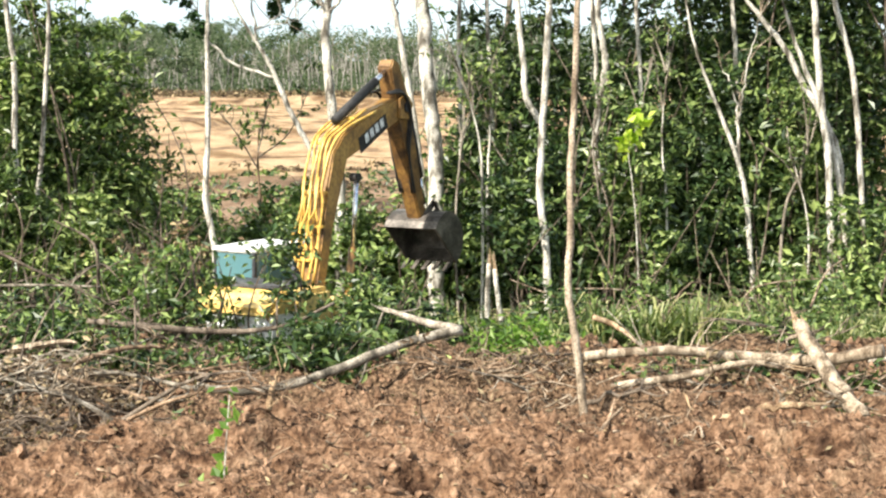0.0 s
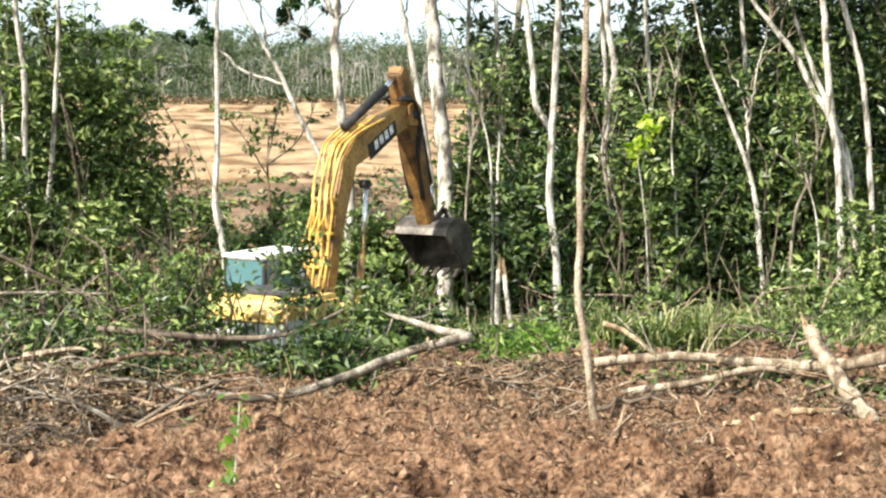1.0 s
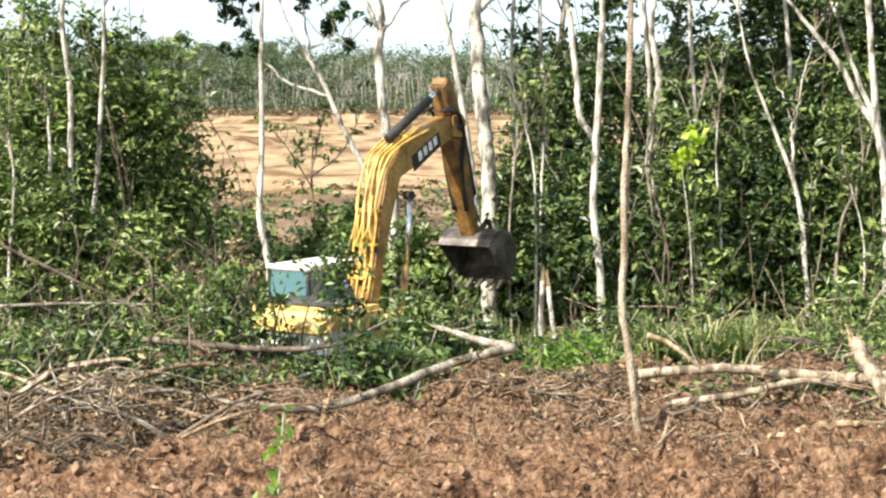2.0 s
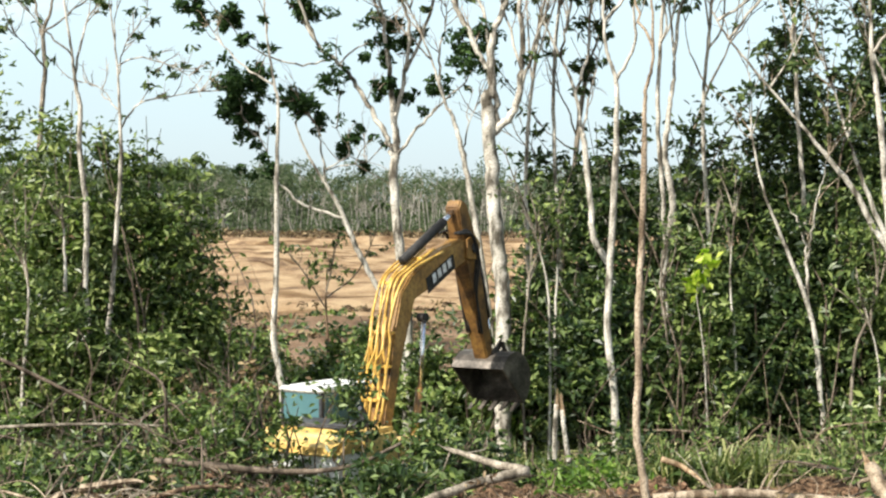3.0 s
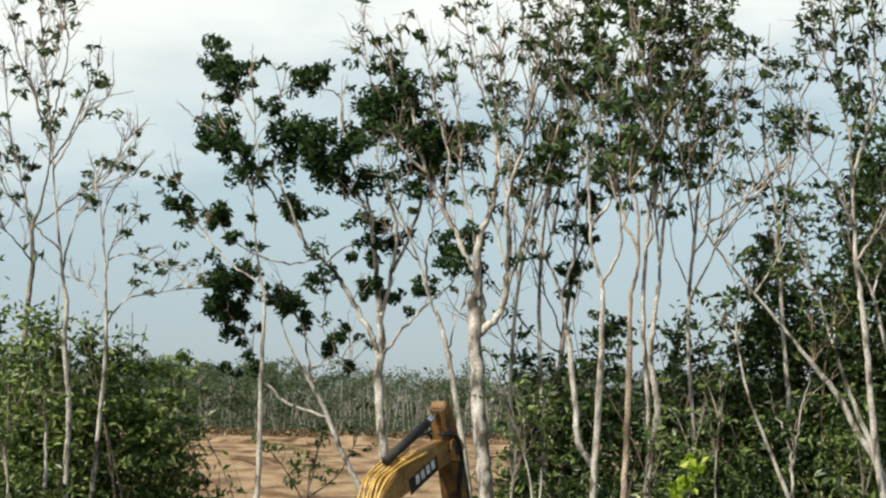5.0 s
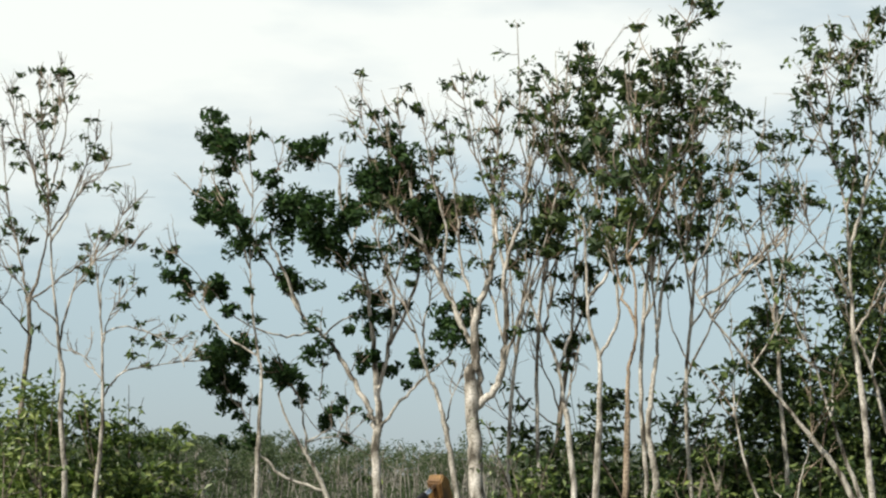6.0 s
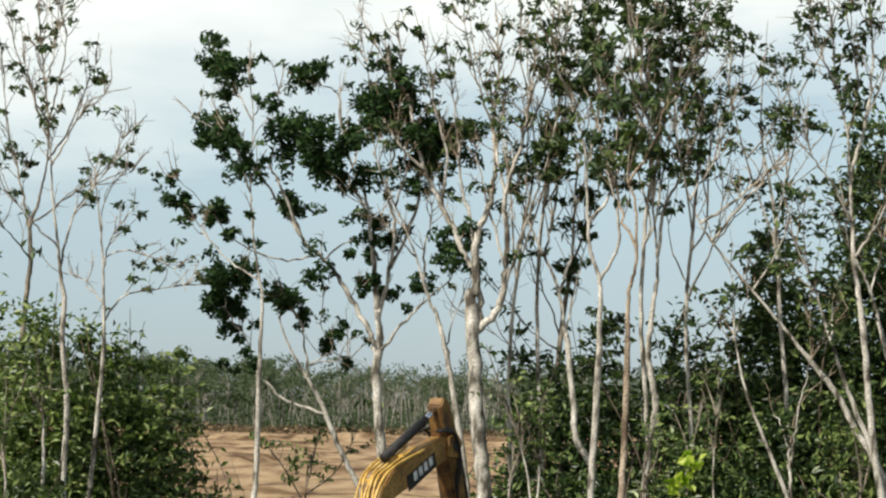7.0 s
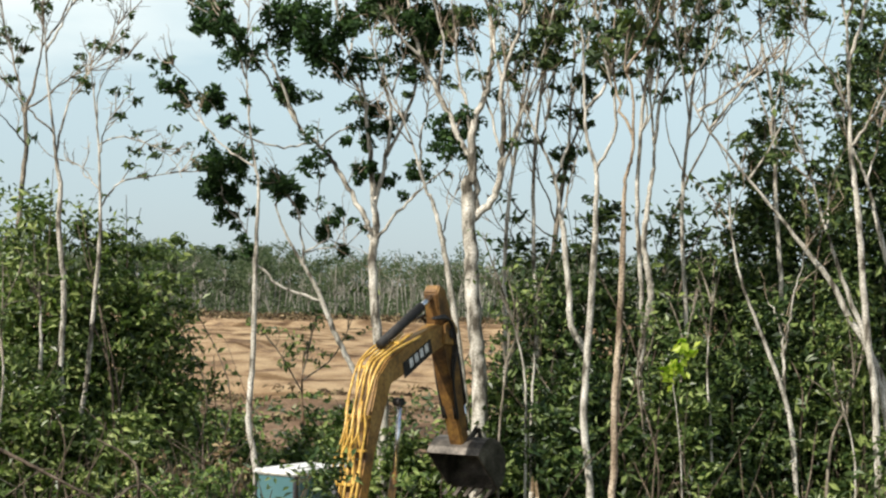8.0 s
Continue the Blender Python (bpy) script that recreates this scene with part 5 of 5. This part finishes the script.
# ---------------------------------------------------------------- felled wood on the soil
def fallen(name, label, pts, r, bark, seed, twigs=0, raw=None, tip=0.4):
    """A felled stem: bark-covered, knotted and tapering, with stubs of broken twigs."""
    rng = np.random.default_rng(seed)
    o = np.array(pts[0])
    root = new(name)
    root.location = o
    line = spline([np.array(p) - o for p in pts], 8)
    line[1:-1] += rng.normal(size=(len(line) - 2, 3)) * r * 0.07
    for q in line:
        q[2] = max(q[2], ground(q[0] + o[0], q[1] + o[1]) - o[2] + 0.5 * r)
    g = Geo()
    tube(g, line, [r, r * 0.95, r * (1 + tip) / 2, r * tip], 10, 0.08, rng)
    part("stem", g, bark, root, smooth=True)
    if twigs:
        for _ in range(twigs):
            g = Geo()
            k = rng.integers(2, len(line) - 1)
            w = unit(rng.normal(size=3) * (1, 0.6, 0.8) + (0, 0, 0.3))
            ln = rng.uniform(0.25, 0.9)
            tube(g, spline([line[k], line[k] + w * ln * 0.5, line[k] + w * ln + rng.normal(size=3) * 0.15], 3), [r * 0.28, r * 0.18, 0.006], 5)
            part("side_twig", g, bark, root)
    if raw:
        g = Geo()
        e, w = line[-1], unit(line[-1] - line[-4])
        for _ in range(9):
            s = rng.normal(size=3) * r * 0.4
            tube(g, [e + s - w * 0.1, e + s * 0.6 + w * rng.uniform(0.1, 0.4)], [r * 0.25, 0.006], 4)
        part("splinter_end", g, raw, root, "raw splintered wood", kind="stuff")
    return tagged(root, label, "log")


fallen("felled_log", "felled pale trunk lying across the soil", [(3.22, 30, 0.51), (4.6, 30, 0.6), (5.67, 30, 0.51), (6.87, 29.5, 0.53), (7.72, 29, 0.75)], 0.082, WOOD_PALE, 1, 6, None, 1.3)
fallen("felled_log", "felled thin pale trunk on brush", [(3.58, 28.6, 0.28), (4.64, 28.6, 0.43), (5.49, 28.6, 0.62), (6.26, 28.6, 0.54)], 0.062, WOOD_PALE, 2, 5, WOOD_RAW, 0.6)
fallen("log", "thick cut log with torn bark lying on the soil", [(7.07, 27.6, -0.05), (6.77, 28.8, 0.52), (6.52, 29.5, 1.1)], 0.135, WOOD_PALE, 3, 2, WOOD_RAW, 0.8)
fallen("fallen_branch", "long grey felled branch lying on the soil", [(-4.06, 27.6, -0.16), (-3.06, 28.2, 0.14), (-1.57, 28.6, 0.25), (-0.72, 29, 0.45), (0.32, 29.6, 0.76), (1.26, 30, 0.94)], 0.06, BARK_GREY, 4, 12, None, 1.35)
fallen("fallen_branch", "forked grey felled branch end", [(1.26, 30.1, 0.92), (0.69, 30.6, 0.98), (-0.04, 31.2, 1.14)], 0.075, BARK_GREY, 5, 3)
fallen("fallen_branch", "long dark felled branch over green leaves", [(-4.77, 31, 0.93), (-3.9, 31, 0.85), (-2.61, 31, 0.76), (-1.6, 31, 0.85), (-0.78, 31.4, 1.18)], 0.06, BARK_DARK, 6, 12)
fallen("fallen_branch", "dark bare branch sloping down into brush", [(-7.46, 31, 2.66), (-6.46, 31, 2.2), (-5.64, 31, 1.79), (-4.54, 31, 1.28)], 0.032, BARK_DARK, 7, 8)
fallen("fallen_branch", "thin pale branch lying in brush", [(-7.62, 32, 1.34), (-6.01, 32, 1.4), (-4.68, 32, 1.38)], 0.03, BARK_GREY, 8, 6)
fallen("fallen_branch", "short brown branch on the soil bank", [(-4.63, 28.6, 0.62), (-3.91, 29, 0.79), (-3.34, 29.3, 0.77)], 0.045, BARK_BROWN, 9, 3)
fallen("fallen_branch", "thin branch lying in soil", [(-4.78, 28, 0.53), (-3.87, 28, 0.33), (-3.06, 27.5, 0.15)], 0.04, BARK_BROWN, 10, 4)
fallen("root_stub", "upturned pale root sticking out of the soil", [(-1.6, 27, 0.16), (-1.56, 27, 0.45), (-1.46, 27, 0.77)], 0.05, WOOD_RAW, 11, 2)
fallen("stump", "pale snapped stump at the thicket edge", [(2.12, 38, -0.06), (2.12, 38, 0.51), (2.15, 38, 1.13)], 0.055, BARK_WHITE, 12, 0, WOOD_RAW, 0.9)
fallen("stump", "pale snapped stump at the thicket edge", [(2.41, 38, -0.06), (2.32, 38, 0.51), (2.26, 38, 1.02)], 0.05, BARK_WHITE, 13, 0, WOOD_RAW, 0.9)
fallen("split_log", "split pale log half buried in soil", [(4.75, 27, 0.07), (5.36, 27, -0.01), (6.08, 27, 0.07)], 0.06, WOOD_RAW, 14, 0, WOOD_RAW, 0.8)
fallen("stick", "broken stick standing in the soil", [(3.23, 27, -0.08), (3.39, 27.4, 0.3)], 0.03, BARK_BROWN, 15, 1)
fallen("stick", "broken stick standing in the soil", [(4.36, 28.4, 0.25), (4.61, 27.6, 0.05)], 0.03, WOOD_RAW, 16, 0)
fallen("split_log", "torn strip of pale wood above the brush", [(3.68, 33, 0.73), (4.07, 33, 0.58), (4.39, 32.4, 0.37)], 0.055, WOOD_RAW, 17, 0, WOOD_RAW, 0.5)


def cut_branch(x, y, long, turn, lift, bark, seed, dry=0):
    """A thin lopped branch that forks and curves, lying on the bank."""
    rng = np.random.default_rng(seed)
    root = new("cut_branch")
    z = ground(x, y) + 0.03
    root.location = (x, y, z)
    way = np.array([math.cos(turn), math.sin(turn) * 0.6, lift])
    bend = np.array([*rng.normal(size=2) * 0.12, abs(rng.normal()) * 0.06])
    line = spline([np.zeros(3), way * long * 0.35 + bend * long, way * long * 0.7 + bend * long * 0.9, way * long + bend * long * rng.uniform(-0.4, 0.6)], 5)
    for q in line:
        q[2] = max(q[2], ground(q[0] + x, q[1] + y) - z + 0.02)
    r = rng.uniform(0.014, 0.045)
    g = Geo()
    tube(g, line, [r, r * 0.8, r * 0.5, r * 0.2], 6, 0.08, rng)
    part("stem", g, bark, root, smooth=True)
    lf = Geo()
    for _ in range(rng.integers(3, 7)):
        k = rng.integers(3, len(line) - 1)
        w = unit(unit(line[k + 1] - line[k]) + rng.normal(size=3) * (0.6, 0.5, 0.5) + (0, 0, 0.15))
        ln = long * rng.uniform(0.18, 0.45)
        q = spline([line[k], line[k] + w * ln * 0.5 + rng.normal(size=3) * 0.08 * ln, line[k] + w * ln + rng.normal(size=3) * 0.15 * ln], 3)
        for e in q:
            e[2] = max(e[2], ground(e[0] + x, e[1] + y) - z + 0.01)
        g = Geo()
        tube(g, q, [r * 0.5, r * 0.35, 0.004], 5)
        part("side_twig", g, bark, root)
        if dry:
            leaves(lf, q[-1] + rng.normal(size=(dry, 3)) * 0.12, 0.14, rng)
    if lf.n:
        part("foliage", lf, LEAF_DRY if rng.random() < 0.45 else LEAF, root, kind="stuff")
    tagged(root, "thin lopped grey branch lying on turned earth", "branch", "lopped branches on the bank")


_rng = np.random.default_rng(77)
for i in range(62):
    side = _rng.random()
    x0 = _rng.uniform(-8.4, -2.6) if side < 0.6 else (_rng.uniform(2.0, 8.2) if side < 0.9 else _rng.uniform(-2.6, 2.0))
    cut_branch(x0, _rng.uniform(26.0, 33.0) if x0 < -2.6 else _rng.uniform(27.6, 32.5), _rng.uniform(0.8, 2.6), _rng.uniform(-0.7, 0.7) + (math.pi if _rng.random() < 0.5 else 0), _rng.uniform(0.0, 0.4),
               (BARK_GREY, BARK_DARK, BARK_DARK, BARK_BROWN)[i % 4], 600 + i, 10 if i % 3 == 0 else 0)


def brush(label, x, y, w, d, h, n, bark, seed, long=0.9, stout=1.0):
    """A heap of tangled cut twigs."""
    rng = np.random.default_rng(seed)
    root = new("brush_pile")
    root.location = (x, y, ground(x, y))
    g = Geo()
    for _ in range(n):
        a = np.array([rng.uniform(-w, w) / 2, rng.uniform(-d, d) / 2, rng.uniform(0, h)])
        way = unit(rng.normal(size=3) * (1.2, 0.7, 0.4))
        ln = long * rng.uniform(0.4, 1.5)
        m = a + way * ln * 0.5 + rng.normal(size=3) * 0.22 * ln
        e = a + way * ln + rng.normal(size=3) * 0.3 * ln
        r = stout * (0.006 + 0.03 * rng.random() ** 2.5)
        tube(g, spline([a, m, e], 4), [r, r * 0.7, r * 0.3], 4)
    part("twigs", g, bark, root)
    return tagged(root, label, "brush", kind="stuff")


brush("tangled heap of pale bare twigs", -5.24, 28.5, 1.2, 0.8, 0.5, 38, BARK_GREY, 201, 0.7)
brush("tangled heap of cut grey branches", -5.7, 31.5, 4.4, 2.4, 0.5, 70, BARK_DARK, 203)
brush("tangled heap of cut twigs and roots", 1.91, 30, 3.6, 2.4, 0.12, 40, BARK_TAN, 204, 0.45)
brush("tangled heap of cut twigs by the felled trunks", 4.97, 29.8, 6.4, 4.0, 0.22, 80, BARK_TAN, 205, 0.7)
brush("tangled heap of cut branches below the excavator", -1.29, 32.6, 5.0, 1.4, 0.15, 120, BARK_GREY, 206, 0.5)
brush("broken sticks and roots strewn over turned earth", 0, 27.5, 14.0, 8.0, 0.04, 260, BARK_BROWN, 208, 0.3)
brush("fine tan roots and straw mixed into the soil bank", 3.04, 28.2, 8.0, 4.6, 0.05, 520, BARK_TAN, 211, 0.26)
brush("fine brown roots mixed into turned earth", -1.38, 25.5, 8.0, 5.0, 0.03, 260, BARK_BROWN, 212, 0.22)
brush("clump of dark upturned roots in the soil bank", 1.36, 29.6, 1.3, 0.6, 0.35, 90, BARK_BROWN, 209, 0.35)
brush("tangled grey branches with a few leaves", -6.36, 33, 6.0, 2.4, 1.1, 80, BARK_DARK, 210, 1.2)


def canes(label, x, y, w, d, n, tall, bark, seed):
    """Thin upright stems and vines, bowed and leaning through the undergrowth."""
    rng = np.random.default_rng(seed)
    root = new("cane_thicket")
    root.location = (x, y, 0)
    g = Geo()
    for _ in range(n):
        px, py = rng.uniform(-w, w) / 2, rng.uniform(-d, d) / 2
        h = tall * rng.uniform(0.35, 1.1)
        lean = rng.normal(size=2) * (0.22, 0.1) * h
        a = np.array([px, py, ground(x + px, y + py)])
        e = a + (lean[0], lean[1], h)
        m = (a + e) / 2 + (*rng.normal(size=2) * 0.1 * h, 0)
        r = rng.uniform(0.007, 0.022)
        tube(g, spline([a, m, e], 5), [r, r * 0.85, r * 0.5], 5)
    part("stems", g, bark, root)
    return tagged(root, label, "undergrowth", kind="stuff")


canes("thin brown vines and canes standing in the thicket", 6.6, 41.6, 8.0, 1.8, 30, 4.2, BARK_DARK, 220)
canes("thin pale canes standing at the thicket edge", 7.4, 41.2, 7.4, 1.2, 20, 3.2, BARK_TAN, 221)
canes("thin brown stems at the foot of the thicket", -8.2, 41.4, 5.0, 1.6, 26, 3.4, BARK_DARK, 222)
brush("heap of dark cut twigs and roots on the bank", -5.4, 27.4, 3.4, 1.8, 0.35, 120, BARK_DARK, 223, 0.9)
brush("dark roots and twigs strewn on the bank", -5.3, 26.0, 2.6, 1.8, 0.25, 110, BARK_DARK, 225, 0.8)
brush("arching bare pale twigs over dark litter", -5.1, 28.2, 1.6, 0.6, 0.8, 34, WOOD_PALE, 224, 1.2, 1.7)
brush("tangled vines and canes at the thicket edge", 6.67, 38, 6.0, 3.0, 1.8, 130, BARK_TAN, 207, 1.3)


def grass(label, x, y, w, d, n, tall, seed, mat=GRASS, broad=0.022):
    """Tufts of long blades that rise and arch over."""
    rng = np.random.default_rng(seed)
    root = new("grass")
    root.location = (x, y, 0)
    g = Geo()
    tufts = np.stack([rng.uniform(-w, w, n // 14 + 1) / 2, rng.uniform(-d, d, n // 14 + 1) / 2], 1)
    for i in range(n):
        px, py = tufts[i % len(tufts)] + rng.normal(size=2) * 0.12
        a = np.array([px, py, ground(x + px, y + py)])
        turn = rng.uniform(0, 2 * math.pi)
        way = np.array([math.cos(turn), math.sin(turn), 0.0])
        h, lean = tall * rng.uniform(0.45, 1.2), tall * rng.uniform(0.15, 0.9)
        side = unit(np.array([-way[1], way[0], 0.0]) + rng.normal(size=3) * 0.3) * broad * rng.uniform(0.6, 1.3)
        p1, p2 = a + way * lean * 0.2 + (0, 0, h * 0.55), a + way * lean * 0.6 + (0, 0, h * 0.9)
        e = a + way * lean * 1.15 + (0, 0, h * rng.uniform(0.6, 0.95))
        g.add([a - side * 0.6, a + side * 0.6, p1 + side, p1 - side, p2 + side * 0.8, p2 - side * 0.8, e], [(0, 1, 2, 3), (3, 2, 4, 5), (5, 4, 6)])
    part("blades", g, mat, root)
    return tagged(root, label, "grass", kind="stuff")


grass("tall green grass and creepers before the thicket", 7.07, 38, 8.4, 5.0, 5200, 1.35, 301)
grass("long arching grass behind the felled trunks", 6.3, 34.2, 5.0, 1.6, 900, 1.0, 304)
grass("tall green grass and creepers beside the excavator", 1.35, 39.5, 6.0, 4.0, 2600, 1.2, 302)
shrub("low leafy shoots growing among the felled trunks", 6.7, 28.2, 1.8, 0.9, 0.5, 700, LEAF, 0.15, 160)
grass("green grass among felled branches", -6.57, 33.6, 5.0, 2.0, 1500, 0.6, 303)


def clods(n, seed):
    rng = np.random.default_rng(seed)
    bm = bmesh.new()
    bmesh.ops.create_icosphere(bm, subdivisions=1, radius=1)
    bm.verts.index_update()
    v0 = np.array([v.co[:] for v in bm.verts])
    f0 = [[v.index for v in f.verts] for f in bm.faces]
    bm.free()
    g = Geo()
    for _ in range(n):
        x, y = rng.uniform(-9, 9), rng.uniform(21.5, 33)
        r = 0.012 + 0.07 * rng.random() ** 3
        g.add(v0 * rng.uniform(0.45, 1.4, (len(v0), 1)) * r * rng.uniform(0.7, 1.5, 3) + (x, y, ground(x, y) + r * 0.1), f0)
    tagged(part("soil_clods", g, CLOD), "loose crumbs and clods of red-brown earth", "soil", kind="stuff")
    g = Geo()
    c = []
    for _ in range(2600):
        x, y = rng.uniform(-9, 9), rng.uniform(22, 34)
        c.append((x, y, ground(x, y) + 0.03))
    leaves(g, np.array(c), 0.11, rng, 0.0)
    tagged(part("dry_leaves", g, LEAF_DRY), "scattered dry leaves and wood chips on earth", "litter", kind="stuff")


clods(8000, 401)


def sapling(label, pts, n, size, leaf, seed, bare=0.0, spread=0.1):
    """A thin stem with single large leaves from the height bare upwards."""
    rng = np.random.default_rng(seed)
    o = np.array(pts[0])
    root = new("sapling")
    root.location = o
    line = spline([np.array(p) - o for p in pts], 6)
    g, lf = Geo(), Geo()
    tube(g, line, [0.016, 0.012, 0.006], 5)
    start = int(len(line) * bare)
    leaves(lf, line[rng.integers(start, len(line), n)] + rng.normal(size=(n, 3)) * (spread, spread, spread * 0.7), size, rng, 0.8, 0.6)
    part("stem", g, BARK_WHITE, root)
    part("leaves", lf, leaf, root)
    tagged(root, label, "sapling")


sapling("thin sapling with bright yellow-green new leaves", [(5.62, 41, -1.4), (5.5, 41, 1.4), (5.38, 41, 2.6), (5.3, 41, 3.3), (5.56, 41, 3.95)], 44, 0.3, LEAF_LIME, 130, 0.72, 0.13)
sapling("small green seedling with long leaves in turned earth", [(-1.95, 23.2, -0.37), (-1.91, 23.2, 0.26), (-1.85, 23.2, 1.1)], 26, 0.2, LEAF_LIGHT, 501)
